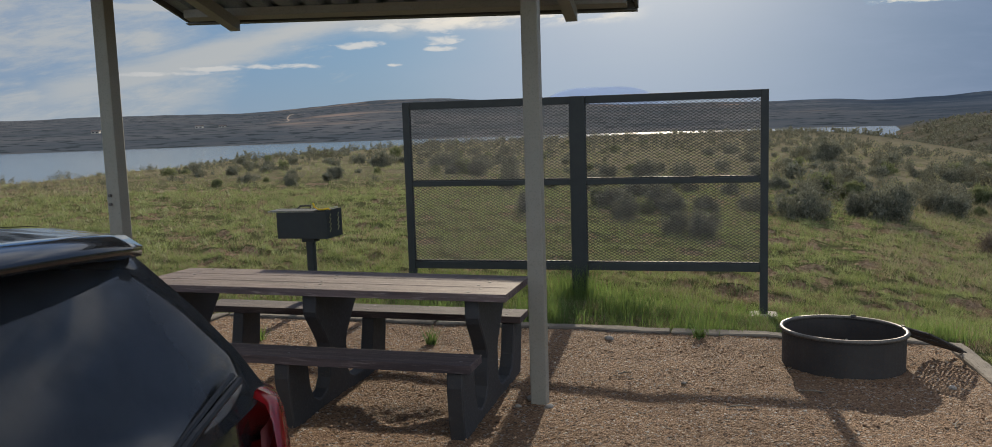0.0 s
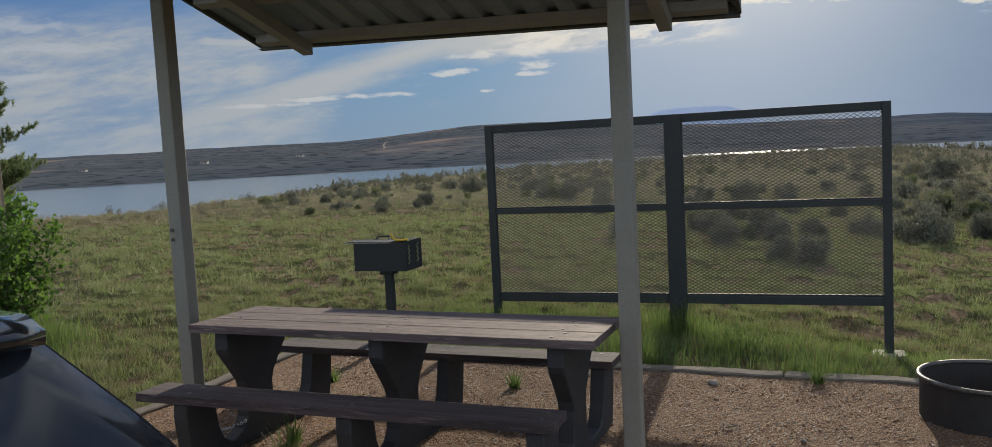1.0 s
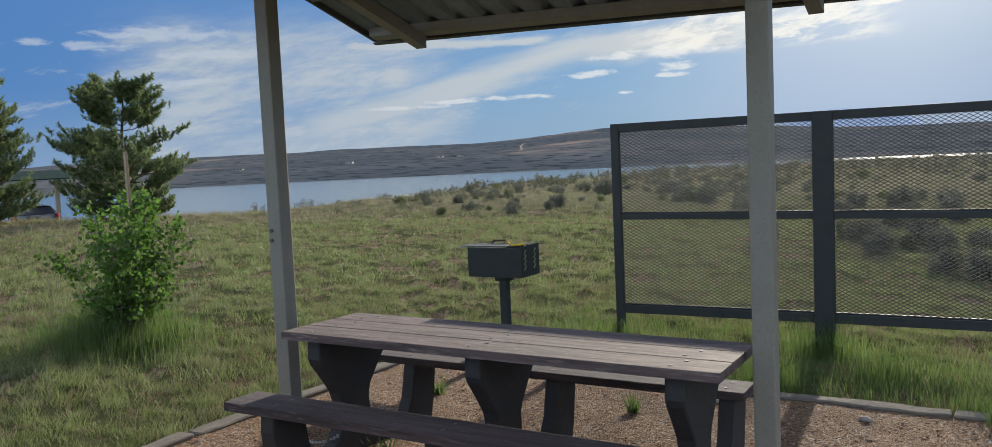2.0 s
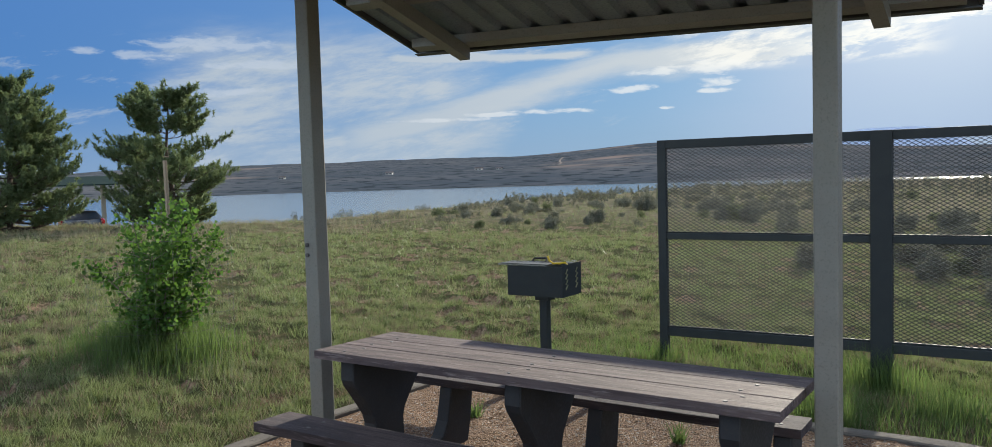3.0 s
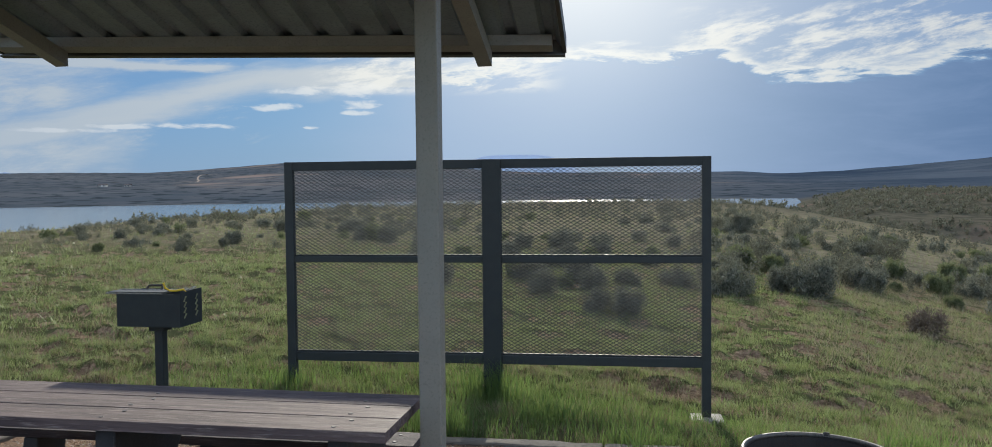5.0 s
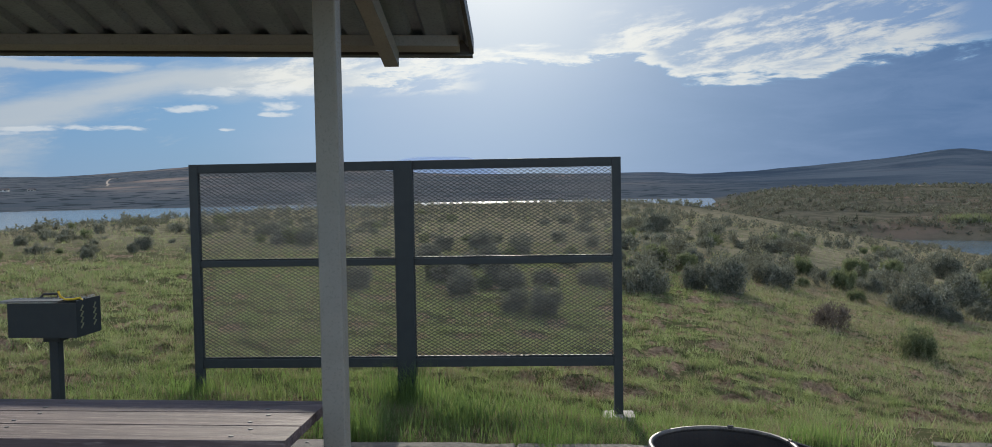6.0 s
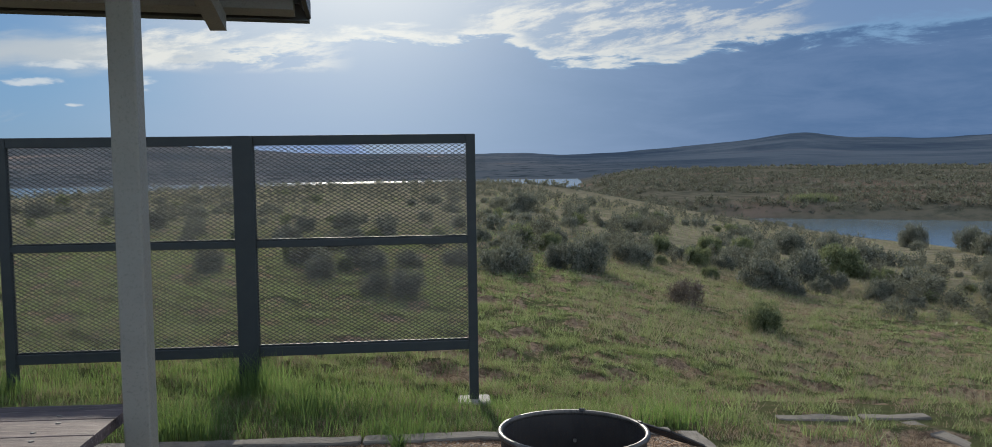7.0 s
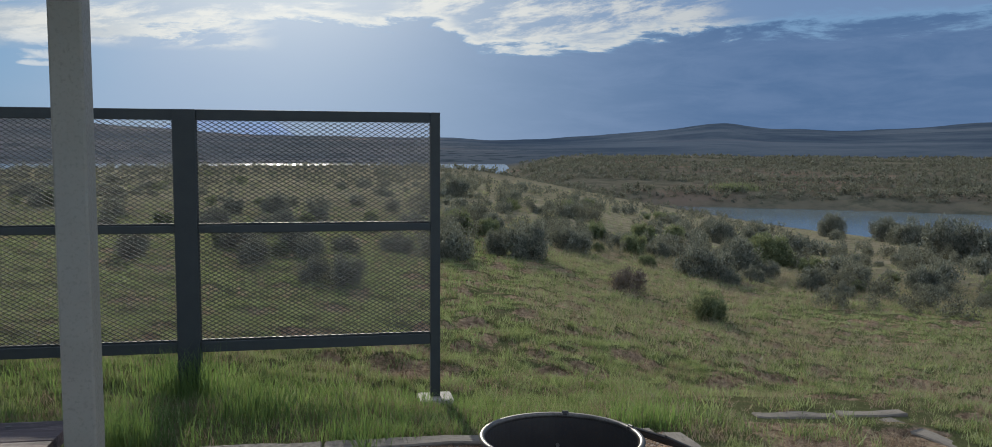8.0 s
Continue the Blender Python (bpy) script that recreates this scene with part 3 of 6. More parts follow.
def land(x, y):
    x, y = np.asarray(x, float), np.asarray(y, float)
    ex, ey = x - EYE[0], y - EYE[1]
    r, az = np.hypot(ex, ey), np.degrees(np.arctan2(ex, ey))
    a, rim, rimz = around(NEAR, az), around(RIM, az), around(RIMZ, az)
    q = np.minimum(r / rim, 1.0)
    z = a * (1 - np.exp(-(r / 11.0) ** 1.5)) + (rimz - a) * q ** 1.15
    z = z + 0.035 * wave(x * 0.9, y * 0.9) * sstep(r, 5, 9) + 0.10 * wave(x * 0.23, y * 0.23, 3.0) * sstep(r, 14, 40)
    z = z + (0.020 * wave(x * 3.7, y * 3.7, 1.0) + 0.016 * wave(x * 9.1, y * 9.1, 3.0)) * sstep(r, 5, 8) * sstep(r, 60, 30)
    z = z + 0.035 * (patchy(x, y) - 0.5) * sstep(r, 5, 8) * sstep(r, 70, 30)
    pit, lip = bare(x, y)
    z = z - 0.035 * pit + 0.050 * lip
    z = z - (z + 8.0) * sstep(r, rim, rim + around(FALL, az))
    # ridge on the other side of the inlet
    w = sstep(az, 8.0, 17.0) * sstep(az, 130, 90)
    ridge = -8.0 + 4.4 * sstep(r, 104, 122) + (2.0 + 0.5 * wave(x * 0.06, y * 0.06)) * sstep(r, 118, 165) + 0.9 * sstep(r, 165, 240) + 0.45 * wave(x * 0.11, y * 0.11, 2.0) * sstep(r, 120, 140)
    z = np.where(r > rim, np.maximum(z, -8 + (ridge + 8) * w), z)
    # far shore and hills
    crest = np.mean([np.interp(az + o, SKY_AZ, SKYLINE) for o in (-0.9, -0.3, 0.3, 0.9)], axis=0)
    top = 1.72 + 1850.0 * np.tan(np.radians(crest))
    t = np.clip((r - 425.0) / 1425.0, 0, 1)
    rough = wave(x * 0.013, y * 0.013, 5.0) * 0.45 + wave(x * 0.035, y * 0.035, 7.0) * 0.25 + wave(x * 0.09, y * 0.09, 2.0) * 0.12
    hill = -8.0 + (2.6 + 5.0 * sstep(r, 430, 620)) * sstep(r, 415, 445) + (top + 0.4) * t ** 1.25 + rough * 5.5 * sstep(r, 520, 1100) * sstep(r, 2300, 1700)
    hill = hill * sstep(r, 2600, 1950) - 30 * sstep(r, 1950, 2600)
    peak = 147.0 * np.exp(-(np.abs(az + 6.8) / 4.6) ** 4) + 80 * np.exp(-((az + 38.2) / 1.5) ** 2) + 78 * np.exp(-((az + 62) / 6.0) ** 2)
    hill = hill + (peak + 30) * sstep(r, 3300, 3900)
    z = np.where(r > 400, np.maximum(z, hill), z)
    # old tent place beside the pad
    e2 = np.hypot(np.maximum(np.maximum(3.6 - x, x - 5.3), 0), np.maximum(y - 3.15, 0))
    k2 = (1 - sstep(e2, 0.0, 2.4)) * sstep(x, 2.0, 3.2)
    z = z * (1 - k2) + (-0.25 + 0.02 * wave(x * 2.3, y * 2.9) - 0.02 * pit + 0.03 * lip) * k2
    # the levelled pad, the parking place behind it and the banks beside them
    px = np.maximum(np.maximum(-3.38 - x, x - 2.96), 0)
    py = np.maximum(np.maximum(-12.0 - y, y - 2.55), 0)
    edge = np.hypot(px, py)
    flat = pad_height(np.clip(x, -3.4, 3.0), np.clip(y, -12, 2.6)) - 0.035
    reach = np.where(x > 2.9, 1.5, 1.7)
    k = sstep(edge, 0.0, reach)
    z = np.where(edge < reach, flat * (1 - k) + z * k, z)
    return np.where((px == 0) & (py == 0), flat - 0.04, z)


def height(x, y):
    return float(land(np.array([x]), np.array([y]))[0])


def make_ground_sheet():
    az = np.radians(np.concatenate((np.arange(-72, 54, 0.36), np.arange(54, 288, 3.0))))
    r = np.concatenate(([0.0], np.geomspace(0.6, 4.9, 20), np.geomspace(5.0, 40, 260), np.geomspace(40.5, 4600, 170)))
    A, R = np.meshgrid(az, r)
    X, Y = EYE[0] + R * np.sin(A), EYE[1] + R * np.cos(A)
    Z = land(X, Y)
    V = np.stack((X, Y, Z), -1).reshape(-1, 3)
    nr, na = R.shape
    i, j = np.meshgrid(np.arange(nr - 1), np.arange(na), indexing="ij")
    j2 = (j + 1) % na
    p, q_, s, t = i * na + j, i * na + j2, (i + 1) * na + j2, (i + 1) * na + j
    T = np.concatenate((np.stack((p, s, q_), -1).reshape(-1, 3), np.stack((p, t, s), -1).reshape(-1, 3)))
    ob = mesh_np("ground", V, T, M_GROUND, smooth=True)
    soil = ob.data.attributes.new("bare_soil", "FLOAT", "POINT")
    soil.data.foreach_set("value", np.ascontiguousarray(bare(X, Y)[0].ravel(), dtype=np.float32))
    return ob


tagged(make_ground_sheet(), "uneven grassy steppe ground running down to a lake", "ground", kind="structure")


def make_water_sheet():
    bm = bmesh.new()
    bmesh.ops.create_circle(bm, cap_ends=True, segments=96, radius=2400)
    bmesh.ops.translate(bm, verts=bm.verts, vec=(0, 0, WATER))
    bmesh.ops.recalc_face_normals(bm, faces=bm.faces)
    for f in bm.faces:
        if f.normal.z < 0:
            f.normal_flip()
    return part("water", bm, M_WATER)


tagged(make_water_sheet(), "calm blue-grey lake water with small ripples", "lake", kind="structure")


def make_pad():
    xs, ys = np.linspace(-3.34, 2.92, 240), np.concatenate((np.linspace(-12, -2.6, 50), np.linspace(-2.57, 2.5, 230)))
    X, Y = np.meshgrid(xs, ys)
    Z = pad_height(X, Y) + 0.007 * wave(X * 5.1, Y * 5.1) + 0.005 * wave(X * 13, Y * 13, 2.0)
    Z += np.random.default_rng(2).normal(0, 0.0028, X.shape) + 0.006 * np.maximum(wave(X * 31, Y * 31, 1.0), 0.1)
    # scuffed hollows where feet go under the table and in front of it
    for hx, hy, w, dp in ((-0.75, -0.05, 0.20, 0.05), (-0.55, 0.08, 0.14, 0.035), (-1.5, -0.35, 0.25, 0.03), (-0.4, -0.9, 0.3, 0.02), (0.9, 0.4, 0.5, 0.015)):
        Z -= dp * np.exp(-((X - hx) ** 2 + (Y - hy) ** 2) / w ** 2) * (1 + 0.4 * wave(X * 17, Y * 17))
    V = np.stack((X, Y, Z), -1).reshape(-1, 3)
    ny, nx = X.shape
    i, j = np.meshgrid(np.arange(ny - 1), np.arange(nx - 1), indexing="ij")
    p = (i * nx + j).ravel()
    T = np.concatenate((np.stack((p, p + 1, p + nx + 1), -1), np.stack((p, p + nx + 1, p + nx), -1)))
    return mesh_np("gravel_pad", V, T, M_GRAVEL, smooth=True)


tagged(make_pad(), "levelled pad of tan decomposed granite gravel", "pavement", kind="structure")

# ---- shelter: two posts, rafters, gable roof ----
PITCH = 0.28                                   # fall of the roof per metre
HALF = 1.70                                    # from ridge to eave


def ridge_x(x):
    return -0.030 * (x + 1.29)


def make_shelter():
    s = thing("picnic_shelter", pose(-1.29, 0.42, 0), "tan steel picnic shelter with a low gable roof over the table", "shelter")
    for x, py in ((-2.785, -0.035), (0.095, -0.003)):
        u = x + 1.29
        g = pad_height(x, 0.42)
        top = 3.06 + ridge_x(x) - 0.07
        part("post", bm_box(u - 0.05, u + 0.05, py - 0.05, py + 0.05, g - 0.05, top, 0.008), M_POST, s, "square tan painted steel post")
        # rafters, one each side of the ridge, with plumb-cut ends
        for side in (1, -1):
            z0 = 3.045 + ridge_x(x)
            y1 = side * 1.62
            out = [(0, z0 - 0.085), (0, z0 + 0.02), (y1, z0 + 0.02 - PITCH * 1.62), (y1, z0 - 0.085 - PITCH * 1.62 + 0.012)]
            part("rafter", bm_slab(out, u - 0.045, u + 0.045), M_RAFTER, s, "grey-beige box-section rafter")
    bolt = None
    for z in (1.255, 1.315):
        m = Matrix.Translation((-2.785 + 1.29 - 0.02, -0.089, z))
        if bolt is None:
            bolt = part("bolt", bm_tube([(0, 0.004, 0), (0, -0.009, 0)], 0.012, 8), M_BOLT, s, "dull steel bolt head")
            bolt.matrix_basis = m
        else:
            again(bolt, m)
    for side in (1, -1):
        # purlins under the deck
        for dist in (0.12, 0.85, 1.585):
            bm = bmesh.new()
            y, zt = side * dist, 3.06 + 0.072 - PITCH * dist
            vs = []
            for x in (-3.22, 0.52):
                zz = zt + ridge_x(x)
                for dy, dz in ((-0.045, 0), (0.045, 0), (0.045, -0.065), (-0.045, -0.065)):
                    vs.append(bm.verts.new((x + 1.29, y + dy, zz + dz - PITCH * dy * side)))
            for i in range(4):
                bm.faces.new((vs[i], vs[(i + 1) % 4], vs[4 + (i + 1) % 4], vs[4 + i]))
            bm.faces.new(vs[:4])
            bm.faces.new(vs[4:][::-1])
            bmesh.ops.recalc_face_normals(bm, faces=bm.faces)
            part("purlin", bm, M_RAFTER, s, "grey-beige purlin under the roof sheets")
        # ribbed roof sheet
        bm = bmesh.new()
        prof, x = [], -3.28
        while x < 0.58:
            for dx, dz in ((0.0, 0.0), (0.13, 0.0), (0.155, 0.038), (0.215, 0.038)):
                if x + dx <= 0.585:
                    prof.append((x + dx, dz))
            x += 0.24
        prof.append((0.585, 0.0))
        rows = []
        for dist in (0.0, HALF):
            for up in (0.0, 0.004):
                rows.append([bm.verts.new((px + 1.29, side * dist, 3.06 + 0.075 + ridge_x(px) + dz + up - PITCH * dist)) for px, dz in prof])
        low0, up0, low1, up1 = rows
        for i in range(len(prof) - 1):
            bm.faces.new((low0[i], low0[i + 1], low1[i + 1], low1[i]))
            bm.faces.new((up0[i], up1[i], up1[i + 1], up0[i + 1]))
            bm.faces.new((low1[i], low1[i + 1], up1[i + 1], up1[i]))
        bmesh.ops.recalc_face_normals(bm, faces=bm.faces)
        part("roof_sheet", bm, M_DECK, s, "ribbed grey steel roof sheet")
        # eave trim
        bm = bmesh.new()
        vs = []
        for x in (-3.29, 0.592):
            zz = 3.06 + 0.075 + ridge_x(x) - PITCH * HALF
            for dy, dz in ((0.0, 0.045), (0.018, 0.045), (0.018, -0.07), (-0.03, -0.062), (-0.03, -0.055), (0.0, -0.058)):
                vs.append(bm.verts.new((x + 1.29, side * (HALF + dy), zz + dz)))
        for i in range(6):
            bm.faces.new((vs[i], vs[(i + 1) % 6], vs[6 + (i + 1) % 6], vs[6 + i]))
        bm.faces.new(vs[:6])
        bm.faces.new(vs[6:][::-1])
        bmesh.ops.recalc_face_normals(bm, faces=bm.faces)
        part("eave_trim", bm, M_TRIM, s, "dark folded eave trim")
        # gable trim
        for gx in (-3.285, 0.588):
            z0 = 3.06 + 0.075 + ridge_x(gx)
            out = [(0, z0 - 0.045), (0, z0 + 0.05), (side * HALF, z0 + 0.05 - PITCH * HALF), (side * HALF, z0 - 0.045 - PITCH * HALF)]
            part("gable_trim", bm_slab(out, gx + 1.29 - 0.012, gx + 1.29 + 0.012), M_TRIM, s, "dark gable edge trim")
    bm = bmesh.new()
    vs = []
    for x in (-3.29, 0.592):
        zz = 3.06 + 0.125 + ridge_x(x)
        for dy, dz in ((-0.16, -0.045), (0, 0), (0.16, -0.045), (0, 0.006)):
            vs.append(bm.verts.new((x + 1.29, dy, zz + dz)))
    for i in range(4):
        bm.faces.new((vs[i], vs[(i + 1) % 4], vs[4 + (i + 1) % 4], vs[4 + i]))
    bmesh.ops.recalc_face_normals(bm, faces=bm.faces)
    part("ridge_cap", bm, M_TRIM, s, "dark ridge cap")
    return s


make_shelter()

# ---- picnic table ----


def make_table():
    g = pad_height(-1.23, 0.295)
    t = thing("picnic_table", pose(-1.23, 0.295, g, -1.37, 0.68, 0), "heavy brown plank picnic table on black legs, standing on gravel", "picnic table")
    half = 1.22
    # planks of the top
    for i, (y0, y1) in enumerate(((-0.335, -0.116), (-0.108, 0.108), (0.116, 0.335))):
        part("top_plank", bm_box(-half, half, y0, y1, 0.712, 0.757, 0.0035), M_PLANK, t, "worn brown table plank")
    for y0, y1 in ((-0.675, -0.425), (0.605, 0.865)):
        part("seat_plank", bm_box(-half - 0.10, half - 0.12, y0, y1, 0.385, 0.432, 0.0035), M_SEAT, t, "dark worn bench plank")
    # legs: one slab that carries the top and both benches
    def profile():
        right = [(0.318, 0.712), (0.322, 0.605), (0.305, 0.57), (0.215, 0.46), (0.155, 0.38), (0.138, 0.33), (0.150, 0.16), (0.19, 0.10), (0.27, 0.065), (0.46, 0.065),
                 (0.53, 0.10), (0.575, 0.18), (0.615, 0.385), (0.845, 0.385), (0.85, 0.30), (0.825, 0.12), (0.79, -0.03)]
        left = [(-y + 0.03, z) for y, z in reversed(right)]
        left = [(y + (0.155 if y < -0.36 else 0.0), z) for y, z in left]
        return right + left
    for x in (-1.03, -0.01, 1.01):
        bm = bm_slab(profile(), x - 0.045, x + 0.045)
        es = [e for e in bm.edges if len(e.link_faces) == 2 and e.calc_face_angle(0) > 1.2]
        bmesh.ops.bevel(bm, geom=es, offset=0.007, segments=1, affect="EDGES")
        part("leg", bm, M_LEG, t, "black slab leg with curved cut-outs")
    bolt = part("bolt_head", bm_tube([(0, 0, 0), (0, 0, 0.002), (0, 0, 0.004)], 0.012, 10, taper=0.009), M_BOLT, t, "dull carriage bolt head")
    first = True
    for x in (-1.03, -0.01, 1.01):
        for dx, y in ((-0.02, -0.28), (0.02, -0.17), (-0.02, -0.06), (0.02, 0.06), (-0.02, 0.17), (0.02, 0.28)):
            m = Matrix.Translation((x + dx, y, 0.756))
            if first:
                bolt.matrix_basis, first = m, False
            else:
                again(bolt, m)
        for y in (-0.60, -0.49, 0.67, 0.80):
            again(bolt, Matrix.Translation((x + (0.02 if y < 0 else -0.02), y, 0.431)))
    return t


make_table()


def hang_chain():
    """A chain that ties the table to the shelter's post."""
    s = thing("chain", pose(0, 0, 0), "thin grey steel chain between the table leg and the post", "chain")
    link, n = None, 26
    for k in range(n):
        q = k / (n - 1)
        p = Vector((-2.70, 0.30, 0.075)).lerp(Vector((-2.20, 0.12, 0.175)), q) - Vector((0, 0, 0.19 * q * (1 - q)))
        m = Matrix.Translation(p) @ pose(0, 0, 0, 90 * (k % 2), -18 * (2 * q - 0.6), -20)
        if link is None:
            pts = [(0.014 * math.cos(a), 0.008 * math.sin(a), 0) for a in np.linspace(0, 2 * math.pi, 11)]
            link = part("chain_link", bm_tube(pts, 0.0028, 5, cap=False), M_WIRE, s)
            link.matrix_basis = m
        else:
            again(link, m)


hang_chain()

# ---- wind screen ----
SCREEN_Y = 4.02
SX0, SXM0, SXM1, SX1 = -2.03, -0.245, -0.085, 1.685


def bm_expanded(x0, x1, z0, z1, long_way=0.055, short_way=0.030, w=0.0064, dpt=0.0030):
    nx, nz = round((x1 - x0) / long_way), round((z1 - z0) / short_way)
    ax, az = (x1 - x0) / nx, (z1 - z0) / nz
    i, j = np.meshgrid(np.arange(nx), np.arange(nz), indexing="ij")
    i, j = i.ravel(), j.ravel()
    P, Q = [], []
    for a, b in (((0, 0.5), (0.5, 0)), ((0.5, 0), (1, 0.5)), ((0, 0.5), (0.5, 1)), ((0.5, 1), (1, 0.5))):
        P.append(np.stack((x0 + (i + a[0]) * ax, z0 + (j + a[1]) * az), -1))
        Q.append(np.stack((x0 + (i + b[0]) * ax, z0 + (j + b[1]) * az), -1))
    P, Q = np.concatenate(P), np.concatenate(Q)
    n = len(P)
    ring = ((-dpt, -w / 2), (dpt * 0.2, -w / 2 * 0.4), (dpt, w / 2), (-dpt * 0.2, w / 2 * 0.4))
    V = np.zeros((n, 8, 3))
    for k, (dy, dz) in enumerate(ring):
        for e, S in ((0, P), (1, Q)):
            V[:, e * 4 + k] = np.stack((S[:, 0], np.full(n, dy), S[:, 1] + dz), -1)
    F = []
    for k in range(4):
        k2 = (k + 1) % 4
        F += [(k, k2, 4 + k2), (k, 4 + k2, 4 + k)]
    T = (np.arange(n)[:, None, None] * 8 + np.array(F)[None]).reshape(-1, 3)
    return V.reshape(-1, 3), T


def make_screen():
    s = thing("wind_screen", pose(0, SCREEN_Y, 0), "black steel wind screen of expanded metal panels in the grass", "wind screen")
    for x0, x1, dy, lab in ((SX0, SX0 + 0.075, 0.032, ""), (SXM0, SXM1, 0.05, "wide black steel middle post"), (SX1 - 0.075, SX1, 0.032, "")):
        g = height((x0 + x1) / 2, SCREEN_Y) - 0.15
        part("post", bm_box(x0, x1, -dy, dy, g, 1.962, 0.004), M_FRAME, s, lab or "black square steel post")
    foot = bm_box(SX1 - 0.17, SX1 + 0.10, -0.14, 0.12, height(SX1, SCREEN_Y) - 0.1, height(SX1, SCREEN_Y) + 0.060, 0.025)
    part("footing", foot, M_CONC, s, "rough concrete footing")
    for x0, x1 in ((SX0 + 0.075, SXM0), (SXM1, SX1 - 0.075)):
        for z0, z1 in ((1.885, 1.962), (1.068, 1.122), (0.185, 0.262)):
            part("rail", bm_box(x0, x1, -0.026, 0.026, z0, z1, 0.004), M_FRAME, s, "black steel rail")
        for z0, z1 in ((1.122, 1.885), (0.262, 1.068)):
            V, T = bm_expanded(x0, x1, z0, z1)
            mesh_np("mesh_panel", V, T, M_MESH, s)["label"] = "black expanded metal panel with diamond openings"
            # angle strip that holds the panel
            part("panel_strip", bm_box(x0, x1, 0.006, 0.020, z0, z0 + 0.014), M_FRAME, s, "thin black holding strip")
    return s


make_screen()

# ---- pedestal grill ----


def make_grill():
    cx, cy = -2.665, 2.975
    g = height(cx, cy)
    s = thing("pedestal_grill", pose(cx, cy, 0, 0, 0, -1.5), "black iron pedestal grill standing in the grass", "grill")
    b = bmesh.new()
    x0, x1, y0, y1, z0, z1, w = -0.265, 0.265, -0.165, 0.165, 0.672, 0.925, 0.006
    bm_box(x0, x1, y0, y0 + w, z0, z1, bm=b)
    bm_box(x0, x0 + w, y0 + w, y1, z0, z1 - 0.02, bm=b)
    bm_box(x1 - w, x1, y0 + w, y1, z0, z1 + 0.018, bm=b)
    bm_box(x0 + w, x1 - w, y1 - w, y1, z0, z1 + 0.006, bm=b)
    bm_box(x0 + w, x1 - w, y0 + w, y1 - w, z0, z0 + w, bm=b)
    part("firebox", b, M_FRAME, s, "black steel firebox open at the top")
    part("pedestal", bm_box(-0.036, 0.036, -0.036, 0.036, g - 0.1, 0.63, 0.008), M_FRAME, s, "square black pedestal")
    part("bracket", bm_box(-0.066, 0.066, -0.06, 0.06, 0.622, 0.673, 0.006), M_FRAME, s, "black swivel bracket")
    # grate with a frame and bars, sticking out at one end
    b = bmesh.new()
    for y in (-0.172, 0.060):
        bm_box(-0.345, 0.12, y, y + 0.012, 0.928, 0.938, bm=b)
    for k in range(12):
        bm_box(-0.305 + k * 0.038, -0.295 + k * 0.038, -0.162, 0.062, 0.928, 0.937, bm=b)
    bm_box(-0.352, -0.340, -0.172, 0.072, 0.926, 0.940, bm=b)
    part("grate", b, M_STEEL, s, "steel cooking grate pushed to one side")
    part("grate_plate", bm_box(-0.335, 0.13, -0.168, -0.045, 0.9385, 0.9435, 0.001), M_FRAME, s, "dark flat plate on the grate")
    part("grate_handle", bm_tube([(-0.16, 0.07, 0.934), (-0.15, 0.10, 0.962), (-0.03, 0.10, 0.966), (-0.02, 0.07, 0.934)], 0.010, 6), M_IRON, s, "bent black grate handle")
    # stepped slots in the end plate
    for y in (-0.095, 0.075):
        zig = [(x1 + 0.002, y + (0.016 if k % 2 else -0.014), 0.735 + k * 0.022 + (0.012 if k % 2 else 0.0)) for k in range(8)]
        b = bm_tube(zig, 0.008, 5)
        part("height_slot", b, M_DRYGREEN, s, "zigzag height slot showing grass behind")
    part("strap", bm_tube([(0.13, -0.16, 1.015), (0.145, -0.158, 0.975), (0.17, -0.14, 0.953), (0.21, -0.11, 0.950), (0.250, -0.08, 0.956), (0.262, -0.075, 0.935)], 0.009, 6), M_YELLOW, s, "yellow webbing strap")
    ch = None
    for k in range(8):
        m = pose(0.243, -0.05 + k * 0.022, 0.948 + 0.008 * math.sin(k * 1.3), 90 * (k % 2), 0, 20)
        if ch is None:
            b = bmesh.new()
            pts = [(0.011 * math.cos(a), 0.007 * math.sin(a), 0) for a in np.linspace(0, 2 * math.pi, 11)]
            ch = part("chain_link", bm_tube(pts, 0.0025, 5, b, cap=False), M_WIRE, s, "bright chain link")
            ch.matrix_basis = m
        else:
            again(ch, m)
    return s


M_DRYGREEN = surf("weathered slot edge", (0.26, 0.25, 0.14), (0.20, 0.21, 0.12), None, 20, 90, (0.6, 0.8), 0.1)
make_grill()

# ---- fire ring ----


